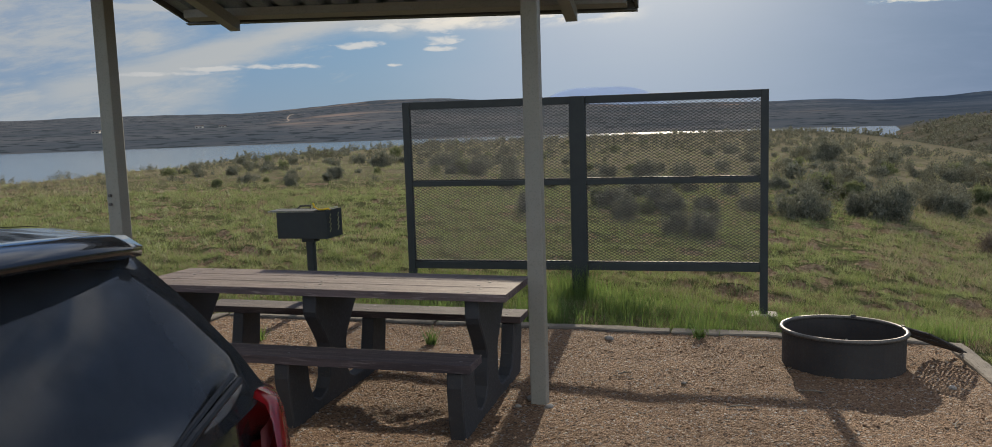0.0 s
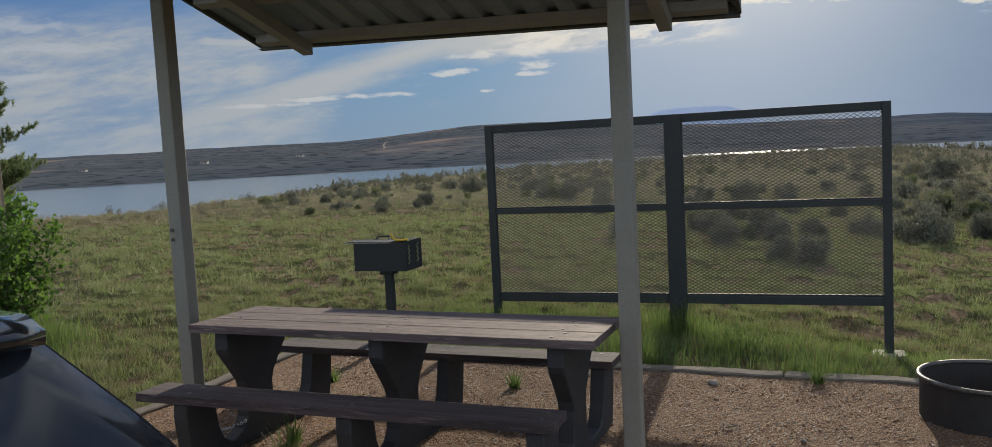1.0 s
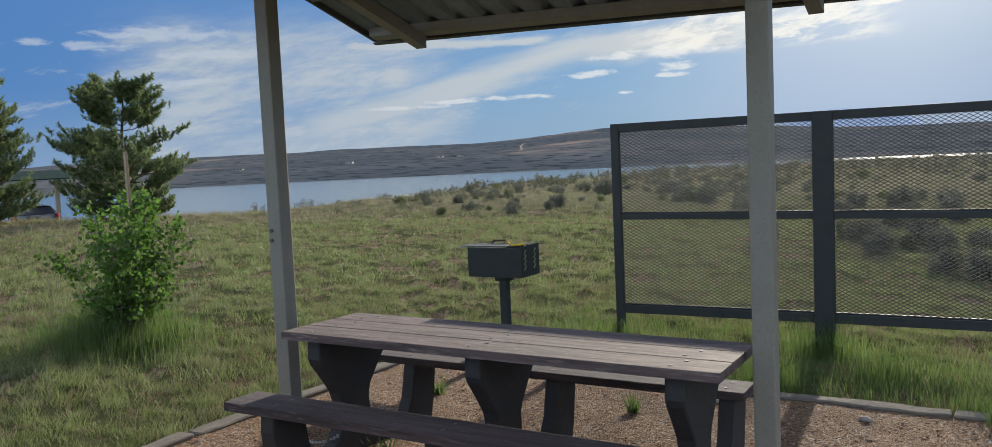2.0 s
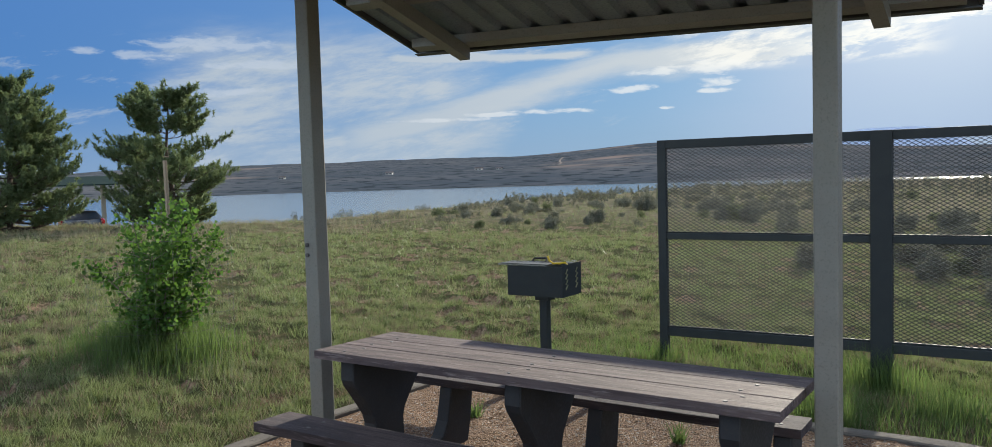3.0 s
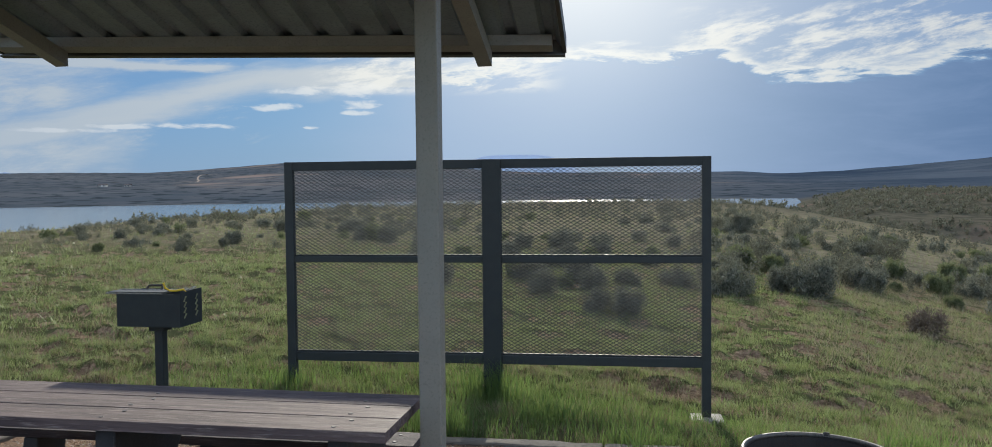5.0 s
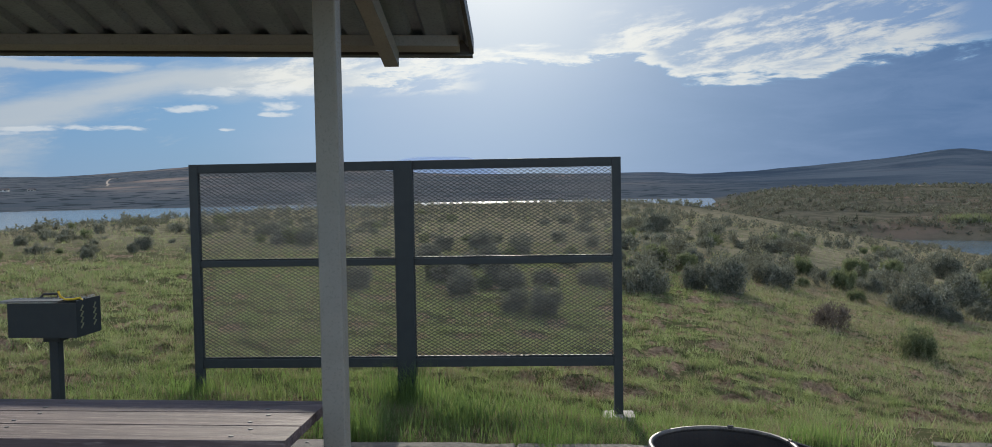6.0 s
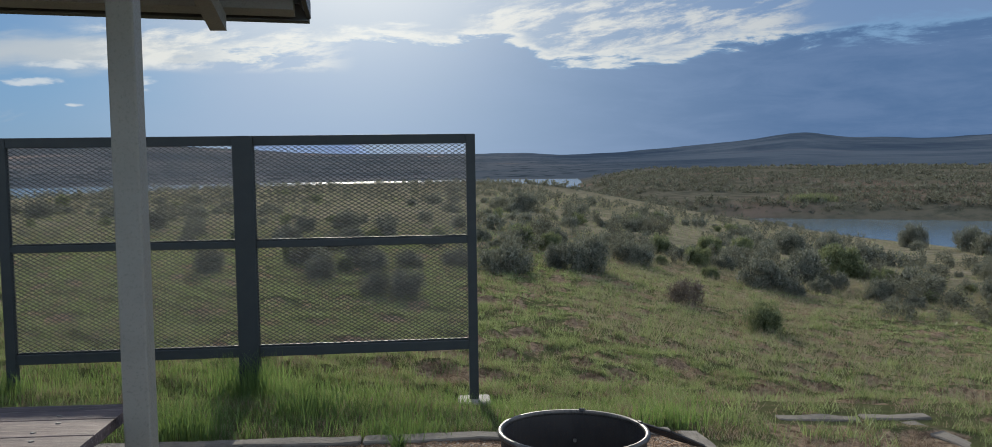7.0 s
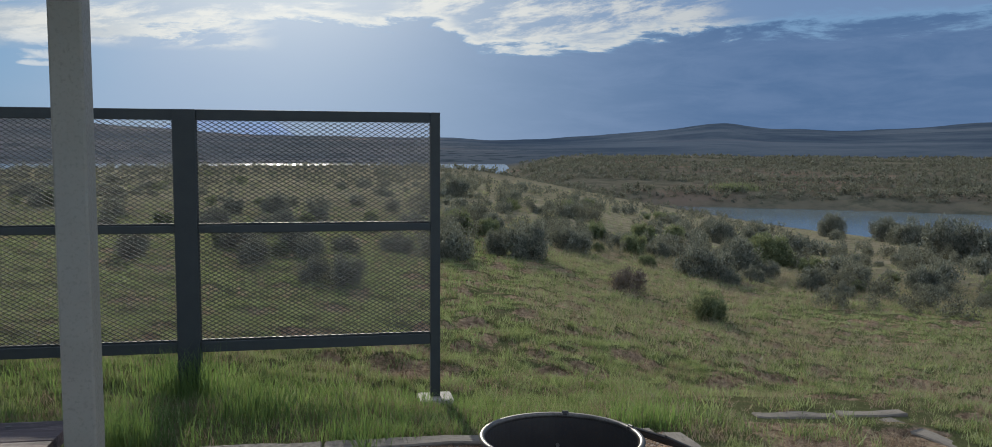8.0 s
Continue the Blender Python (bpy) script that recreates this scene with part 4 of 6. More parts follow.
def make_ring():
    cx, cy, rad = 2.04, 1.725, 0.412
    g = pad_height(cx, cy)
    s = thing("fire_ring", pose(cx, cy, g, -1.3, 0.7, 0), "low black steel fire ring on the gravel", "fire ring")
    k = 72
    shell = [(rad - 0.006, -0.03), (rad, -0.03), (rad, 0.250), (rad - 0.006, 0.250)]
    lip = [(rad - 0.008, 0.242), (rad + 0.004, 0.240), (rad + 0.018, 0.244), (rad + 0.021, 0.255), (rad + 0.012, 0.268), (rad - 0.004, 0.267), (rad - 0.010, 0.256)]

    for nm, prof, mat, lab in (("ring", shell, M_IRON, "soot-black steel ring wall"), ("rim", lip, M_RIM, "rolled steel rim with sun gleam in its colour")):
        bm = bmesh.new()
        rings = [[bm.verts.new((r * math.cos(a), r * math.sin(a), z)) for r, z in prof] for a in np.linspace(0, 2 * math.pi, k, endpoint=False)]
        for i in range(k):
            a, b = rings[i], rings[(i + 1) % k]
            for j in range(len(prof)):
                j2 = (j + 1) % len(prof)
                bm.faces.new((a[j], b[j], b[j2], a[j2]))
        bmesh.ops.recalc_face_normals(bm, faces=bm.faces)
        part(nm, bm, mat, s, lab, smooth=nm == "rim")
    bm = bmesh.new()
    bmesh.ops.create_grid(bm, x_segments=30, y_segments=30, size=rad)
    for v in list(bm.verts):
        if v.co.xy.length > rad * 0.985:
            bm.verts.remove(v)
    for v in bm.verts:
        v.co.z = 0.012 + 0.02 * noise.noise(v.co * 9) + 0.02 * (1 - (v.co.xy.length / rad) ** 2)
    part("ash_bed", bm, M_ASH, s, "grey ash and charcoal bed", smooth=True)
    for deg, nm in ((72, "back"), (12, "side")):
        a = radians(deg)
        m = pose(rad * math.cos(a), rad * math.sin(a), 0.255, 0, 0, deg)
        b = bm_box(-0.010, 0.022, -0.014, 0.014, -0.01, 0.014, 0.004)
        bm_tube([(0.008, -0.018, 0.014), (0.008, 0.018, 0.014)], 0.009, 10, b)
        part("hinge", b, M_IRON, s, "lugged hinge on the rim").matrix_basis = m
    # grate folded out over the rim to the ground outside
    b = bmesh.new()
    L, W = 0.43, 0.44
    bm_tube([(0, -W / 2, 0), (L * 0.75, -W / 2, 0), (L, -W / 4, 0), (L, W / 4, 0), (L * 0.75, W / 2, 0), (0, W / 2, 0), (0, -W / 2, 0)], 0.010, 6, b)
    for i in range(13):
        y = -W / 2 + W * (i + 0.5) / 13
        e = L if abs(y) < W / 4 else L - (abs(y) - W / 4) * L
        bm_tube([(0.0, y, 0), (e, y, 0)], 0.006, 5, b)
    bm_tube([(L * 0.5, -W / 2, -0.008), (L * 0.5, W / 2, -0.008)], 0.007, 5, b)
    part("bolt", bm_cyl(0, 0, 0, 0.02, 0.011, 8), M_STEEL, s, "bright bolt inside the ring").matrix_basis = pose(0.085, rad - 0.022, 0.085, 90, 0, -12)
    gr = part("fire_grate", b, M_IRON, s, "barred cooking grate folded out of the ring")
    a = radians(14)
    gr.matrix_basis = pose((rad + 0.025) * math.cos(a), (rad + 0.025) * math.sin(a), 0.255, 0, 25, 32)
    h = bm_tube([(L, -0.06, 0), (L + 0.10, -0.05, 0.01), (L + 0.10, 0.05, 0.01), (L, 0.06, 0)], 0.008, 6)
    part("grate_handle", h, M_IRON, gr, "bent grate handle")
    return s


M_ASH = surf("ash and charcoal", (0.10, 0.095, 0.09), (0.04, 0.038, 0.036), (0.22, 0.21, 0.20), 12, 60, (0.9, 1.0), 0.8, 0.02)
make_ring()

# ---- timbers that edge the pad ----


def make_timber(length, m, label):
    t = thing("edging_timber", m, label, "timber", "timbers edging the gravel pad")
    bm = bm_box(-length / 2, length / 2, -0.065, 0.065, -0.13, 0.0, 0.0)
    bmesh.ops.subdivide_edges(bm, edges=[e for e in bm.edges if abs((e.verts[0].co - e.verts[1].co).x) > 0.1], cuts=18, use_grid_fill=True)
    for v in bm.verts:
        v.co += noise.noise_vector(v.co * 4 + Vector((length * 7, m.translation.x, m.translation.y))) * 0.014
    bmesh.ops.bevel(bm, geom=[e for e in bm.edges if e.calc_face_angle(0) > 1.0], offset=0.010, segments=1, affect="EDGES")
    part("beam", bm, M_TIMBER, t)
    return t


def lay_timbers():
    lab = "grey weathered landscape timber set flush in the ground"
    x = -3.30
    for ln in (2.05, 2.06, 2.05):
        cx = x + ln / 2
        make_timber(ln - 0.012, pose(cx, 2.50, pad_height(cx, 2.5) + 0.026, 0, 0.7, 0.6 * (ln - 2.05) * 100 - 0.3), lab)
        x += ln
    for side, ys in ((-3.37, ((1.30, 2.4), (-1.12, 2.4), (-3.54, 2.4), (-5.96, 2.4), (-8.4, 2.4))), (2.95, ((1.22, 2.4), (-1.2, 2.4), (-3.62, 2.4), (-6.04, 2.4), (-8.5, 2.4)))):
        for y, ln in ys:
            make_timber(ln - 0.012, pose(side, y, pad_height(side, y) + 0.028, 0, 1.3, 90.4), lab)
    # low frame of an old tent pad, half grown over
    lab2 = "split grey timber half buried in grass"
    for x0, y0, x1, y1 in ((3.86, 3.09, 4.49, 3.06), (4.52, 3.07, 5.02, 3.03), (4.80, 2.95, 4.98, 2.05)):
        dx, dy = x1 - x0, y1 - y0
        cx, cy = (x0 + x1) / 2, (y0 + y1) / 2
        tilt = math.degrees(math.atan2(height(x1, y1) - height(x0, y0), math.hypot(dx, dy)))
        make_timber(math.hypot(dx, dy), pose(cx, cy, height(cx, cy) + 0.016, 0, 0, math.degrees(math.atan2(dy, dx))) @ pose(0, 0, 0, 0, -tilt, 0), lab2)


lay_timbers()

# ---- cars ----


def make_car(m, paint, label):
    c = thing("parked_car", m, label, "car", "parked cars")
    levels = ((0.24, 0.76), (0.36, 0.87), (0.66, 0.895), (0.95, 0.925), (1.08, 0.908), (1.19, 0.835), (1.30, 0.752), (1.405, 0.668), (1.468, 0.622), (1.498, 0.34), (1.503, 0.0))
    lean = (0, 0, 0, 0.005, 0.015, 0.03, 0.055, 0.095, 0.13, 0.14, 0.145)
    flat = (1, 1, 1, 1, 1, 0.95, 0.85, 0.72, 0.55, 0.3, 0.0)
    stations = (0.0, 0.30, 0.75, 1.2, 1.7, 2.1, 2.45, 2.8, 3.05, 3.5, 3.9, 4.15, 4.27)

    def at(s, k):
        z, w = levels[k]
        cab = 1.0 - float(sstep(np.array(s), 2.0, 3.05))
        belt = 1.08 - 0.05 * float(sstep(np.array(s), 0.0, 3.0)) - 0.22 * float(sstep(np.array(s), 3.2, 4.27))
        w0 = 0.845 * flat[k]
        if k > 4:
            z = belt + (z - 1.08) * cab + 0.05 * (1 - cab) * (1 - flat[k])
            z += 0.03 * math.sin(min(s, 2.2) / 2.2 * math.pi) * (k > 6)
            w = w * cab + w0 * (1 - cab)
        elif k > 2:
            z = min(z, belt - 0.02 * (4 - k))
        nose = float(sstep(np.array(s), 3.3, 4.27))
        tail = float(sstep(np.array(s), 0.5, 0.0))
        w *= 1 - 0.20 * nose ** 2 - 0.01 * tail
        f = s + lean[k] * max(0.0, 1 - s / 0.7)
        return w, f, z

    bm = bmesh.new()
    grid = {}
    nk = len(levels)
    for i, s in enumerate(stations):
        for k in range(nk):
            w, f, z = at(s, k)
            for sd in (1, -1):
                if k == nk - 1 and sd == -1:
                    grid[i, k, -1] = grid[i, k, 1]
                    continue
                grid[i, k, sd] = bm.verts.new((sd * w, f, z))
    for i in range(len(stations) - 1):
        for k in range(nk - 1):
            for sd in (1, -1):
                q = [grid[i, k, sd], grid[i + 1, k, sd], grid[i + 1, k + 1, sd], grid[i, k + 1, sd]]
                bm.faces.new(q if sd == 1 else q[::-1])
        bm.faces.new((grid[i, 0, 1], grid[i, 0, -1], grid[i + 1, 0, -1], grid[i + 1, 0, 1]))
    cols = np.linspace(-1, 1, 9)

    def back(u, k, push=0.0, s=0.0):
        """A point of the rounded tail (or nose) at the share u of the half width."""
        w, f, z = at(s, k)
        bulge = (0.20 if k < 5 else 0.20 - 0.036 * (k - 4)) * (1 - abs(u) ** 2.6)
        return (u * w, f - bulge - push, z + push * 0.5) if s < 1 else (u * w, f + bulge * 0.8 + push, z)

    for s, i in ((0.0, 0), (stations[-1], len(stations) - 1)):
        prev = None
        for k in range(nk - 1):
            row = [grid[i, k, -1]] + [bm.verts.new(back(u, k, 0, s)) for u in cols[1:-1]] + [grid[i, k, 1]]
            if prev:
                for a in range(8):
                    q = (prev[a], prev[a + 1], row[a + 1], row[a])
                    bm.faces.new(q if s < 1 else q[::-1])
            prev = row
        for a in range(8):
            tri = (prev[a], prev[a + 1], grid[i, nk - 1, 1])
            bm.faces.new(tri if s < 1 else tri[::-1])
    bmesh.ops.recalc_face_normals(bm, faces=bm.faces)
    body = part("body", bm, paint, c, "glossy car body", smooth=True)

    def patch(name, pts, mat, label_, parent=c):
        b = bmesh.new()
        vs = [[b.verts.new(p) for p in row] for row in pts]
        for r0, r1 in zip(vs, vs[1:]):
            for j in range(len(r0) - 1):
                b.faces.new((r0[j], r0[j + 1], r1[j + 1], r1[j]))
        bmesh.ops.solidify(b, geom=list(b.faces), thickness=0.006)
        bmesh.ops.recalc_face_normals(b, faces=b.faces)
        return part(name, b, mat, parent, label_, smooth=True)

    us = np.linspace(-0.99, 0.99, 21)
    patch("rear_window", [[back(u, k, 0.012) for u in us] for k in (4, 5, 6, 7, 8)], M_GLASS, "dark tinted rear window")
    us2 = np.linspace(-1.004, 1.004, 17)
    patch("window_border", [[back(u, k, 0.006) for u in us2] for k in (4, 5, 6, 7, 8)], M_BLACK, "black border round the rear window")
    # roof spoiler
    b = bmesh.new()
    top, low = [], []
    for u in np.linspace(-1, 1, 25):
        w, f, z = at(0.0, 8)
        x = u * (w + 0.005)
        bow = 0.13 * (1 - abs(u) ** 2.6)
        zc_ = 1.502 - 0.030 * abs(u) ** 3
        top.append([b.verts.new(p) for p in ((x, f + 0.16, zc_ + 0.014), (x, f - bow * 0.9 - 0.04, zc_ + 0.006), (x, f - bow - 0.085, zc_ - 0.014), (x, f - bow - 0.080, zc_ - 0.034), (x, f + 0.02, zc_ - 0.060))])
    for r0, r1 in zip(top, top[1:]):
        for j in range(4):
            b.faces.new((r0[j], r0[j + 1], r1[j + 1], r1[j]))
        b.faces.new((r0[4], r0[0], r1[0], r1[4]))
    b.faces.new(top[0])
    b.faces.new(top[-1][::-1])
    bmesh.ops.recalc_face_normals(b, faces=b.faces)
    part("spoiler", b, paint, c, "roof spoiler over the rear window", smooth=True)
    patch("roof_seam", [[(x, at(0.0, 8)[1] + o - 0.05 * (1 - (x / 0.6) ** 2), 1.520 - 0.030 * abs(x / 0.62) ** 3) for x in np.linspace(-0.58, 0.58, 13)] for o in (0.150, 0.185)], M_BLACK, "dark seam ahead of the spoiler")
    # sunroof and side windows
    patch("sunroof", [[(x, y, at(y, 9)[2] + 0.012 + 0.012 * (1 - (x / 0.4) ** 2)) for x in np.linspace(-0.42, 0.42, 7)] for y in (0.62, 0.95, 1.3, 1.75)], M_GLASS, "dark glass roof panel")
    for sd in (1, -1):
        for s0, s1 in ((0.42, 0.85), (0.92, 1.60), (1.68, 2.35)):
            pts = []
            for k in (5, 6, 7):
                row = []
                for s in np.linspace(s0, s1, 5):
                    w, f, z = at(s, k)
                    row.append((sd * (w + 0.008), f, z + (0.0 if k > 5 else -0.05)))
                pts.append(row)
            patch("side_window", pts, M_GLASS, "dark tinted side window")
        # tail lamp wrapping round the corner
        rows = []
        for q in np.linspace(0, 1, 9):
            z = 0.80 + 0.325 * q
            w = float(np.interp(z, (0.66, 0.95, 1.08, 1.19), (0.895, 0.925, 0.908, 0.835))) * 0.99
            out = 0.012 + 0.074 * math.sqrt(max(0.0, 1 - (2 * q - 1) ** 4))
            rows.append([(sd * (0.90 * w + (0.10 * w + out) * math.sin(a)), 0.26 - 0.05 * q - (0.255 - 0.05 * q + out) * math.cos(a), z) for a in np.linspace(0.0, math.pi / 2, 9)])
        lamp = patch("tail_lamp", rows, M_RED, "red wrap-round tail lamp")
        rows = [[(sd * p[0], p[1], zz) for p in (back(0.88, 4, 0.022), back(0.94, 4, 0.024), (at(0, 4)[0] + 0.018, at(0, 4)[1] - 0.004, 0))] for zz in (0.97, 1.03)]
        patch("reverse_lens", rows, M_PINK, "pinkish reversing lens", lamp)
        rows = [[(sd * p[0], p[1], z) for p in (back(0.55, 3, 0.0, stations[-1]), back(0.8, 3, 0.012, stations[-1]), (at(4.27, 3)[0] + 0.012, at(4.27, 3)[1], 0))] for z in (0.70, 0.80)]
        patch("head_lamp", rows, M_CLEAR, "clear head lamp")
        b = bm_box(sd * 0.90 - 0.09, sd * 0.90 + 0.09, 2.42, 2.52, 1.06, 1.20, 0.03)
        part("door_mirror", b, paint, c, "door mirror")
    pts = []
    for k in (5, 6, 7, 8):
        row = []
        for u in np.linspace(-0.93, 0.93, 9):
            s = {5: 2.86, 6: 2.68, 7: 2.50, 8: 2.34}[k]
            w, f, z = at(s, 7)
            row.append((u * 0.66, f - 0.10 * abs(u) ** 2 + 0.06, z + 0.045 - 0.02 * abs(u)))
        pts.append(row)
    patch("windscreen", pts, M_GLASS, "dark windscreen")
    # wiper
    b = bm_tube([(0.36, -0.200, 1.070), (0.53, -0.148, 1.127), (0.725, -0.078, 1.166)], 0.011, 8, taper=0.008)
    bm_tube([(0.45, -0.165, 1.112), (0.58, -0.122, 1.150), (0.715, -0.070, 1.178)], 0.006, 6, b)
    bm_cyl(0.36, -0.195, 1.05, 1.09, 0.022, 12, b)
    part("rear_wiper", b, M_BLACK, c, "black rear wiper")
    part("rear_bumper", bm_box(-0.84, 0.84, -0.19, 0.10, 0.30, 0.60, 0.06), M_BLACK, c, "black plastic rear bumper", smooth=False)
    part("front_bumper", bm_box(-0.72, 0.72, 4.15, 4.40, 0.28, 0.56, 0.06), M_BLACK, c, "black plastic front bumper")
    part("plate_bar", bm_box(-0.16, 0.16, -0.152, -0.145, 0.74, 0.86, 0.002), M_CLEAR, c, "blank pale plate")
    for sd in (1, -1):
        for y in (0.80, 3.42):
            w = part("wheel", bm_tube([(0.0, 0, 0), (0.03, 0, 0), (0.19, 0, 0), (0.22, 0, 0)], 0.30, 28), M_TYRE, c, "black tyre on an alloy rim")
            w.matrix_basis = Matrix.Translation((sd * 0.88 - 0.11, y, 0.335))
            b = bmesh.new()
            k = 40
            prof = ((0.0, 0.24), (-0.015, 0.30), (0.02, 0.335), (0.20, 0.335), (0.235, 0.30), (0.22, 0.24))
            rr = [[b.verts.new((px_, r * math.cos(a), r * math.sin(a))) for px_, r in prof] for a in np.linspace(0, 2 * math.pi, k, endpoint=False)]
            for i in range(k):
                for j in range(5):
                    b.faces.new((rr[i][j], rr[(i + 1) % k][j], rr[(i + 1) % k][j + 1], rr[i][j + 1]))
            bmesh.ops.recalc_face_normals(b, faces=b.faces)
            part("tyre", b, M_TYRE, w, "", smooth=True)
            b = bmesh.new()
            for q in range(5):
                a = q * 2 * math.pi / 5
                bm_tube([(0.225 if sd > 0 else -0.005, 0.03 * math.cos(a), 0.03 * math.sin(a)), (0.215 if sd > 0 else 0.005, 0.235 * math.cos(a), 0.235 * math.sin(a))], 0.028, 6, b)
            part("rim", b, M_ALLOY, w, "five-spoke alloy rim")
    return c


CAR_AT = (-0.049, -3.784)
make_car(pose(CAR_AT[0], CAR_AT[1], pad_height(*CAR_AT) - 0.005, 0, 0, 78) @ Matrix.Diagonal((1, 1, 0.974, 1)), M_PAINT, "near-black hatchback with a roof spoiler parked on gravel")

# ---- vegetation ----
rng = np.random.default_rng(7)


def off_pad(x, y, m=0.04):
    """Where grass may grow: outside the pad and clear of the old tent frame's timbers."""
    frame_bar = ((np.abs(x - 1.65) < 0.20) & (y > 3.62) & (y < 4.18)) | ((x > 3.8) & (x < 5.05) & (np.abs(y - 3.06) < 0.10)) | ((np.abs(x - 4.88 + (y - 2.6) * 0.2) < 0.11) & (y > 2.0) & (y < 3.0))
    return ((x < -3.44 - m) | (x > 3.02 + m) | (y > 2.57 + m)) & ~frame_bar


def scatter(n, r0, r1, a0=-66.0, a1=46.0, power=1.0):
    """Points spread evenly over a sector of the plain before the pad."""
    r = np.sqrt(rng.random(n) * (r1 ** 2 - r0 ** 2) + r0 ** 2) if power == 1.0 else r0 + (r1 - r0) * rng.random(n) ** power
    a = np.radians(a0 + (a1 - a0) * rng.random(n))
    return EYE[0] + r * np.sin(a), EYE[1] + r * np.cos(a)


def blades(x, y, hgt, width, lean=0.35, fine=True):
    """Bent grass blades standing on the land."""
    n = len(x)
    z = land(x, y) - 0.012
    a, la = rng.random(n) * 2 * np.pi, rng.random(n) * 2 * np.pi
    L = hgt * np.abs(rng.normal(lean, 0.22, n))
    cx, cy = np.cos(a) * width / 2, np.sin(a) * width / 2
    tx, ty = np.cos(la) * L, np.sin(la) * L
    if fine:
        V = np.empty((n, 5, 3))
        V[:, 0] = np.stack((x - cx, y - cy, z), -1)
        V[:, 1] = np.stack((x + cx, y + cy, z), -1)
        V[:, 2] = np.stack((x + cx * 0.7 + tx * 0.32, y + cy * 0.7 + ty * 0.32, z + hgt * 0.6), -1)
        V[:, 3] = np.stack((x - cx * 0.7 + tx * 0.32, y - cy * 0.7 + ty * 0.32, z + hgt * 0.6), -1)
        V[:, 4] = np.stack((x + tx, y + ty, z + hgt), -1)
        F = np.array(((0, 1, 2), (0, 2, 3), (3, 2, 4)))
    else:
        V = np.empty((n, 3, 3))
        V[:, 0] = np.stack((x - cx, y - cy, z), -1)
        V[:, 1] = np.stack((x + cx, y + cy, z), -1)
        V[:, 2] = np.stack((x + tx, y + ty, z + hgt), -1)
        F = np.array(((0, 1, 2),))
    T = (np.arange(n)[:, None, None] * V.shape[1] + F[None]).reshape(-1, 3)
    return V.reshape(-1, 3), T


def join(parts):
    V, T, k = [], [], 0
    for v, t in parts:
        V.append(v)
        T.append(t + k)
        k += len(v)
    return np.concatenate(V), np.concatenate(T)


def tufts(x, y, k, spread):
    """k blades round each point."""
    return (np.repeat(x, k) + rng.normal(0, spread, len(x) * k), np.repeat(y, k) + rng.normal(0, spread, len(y) * k))


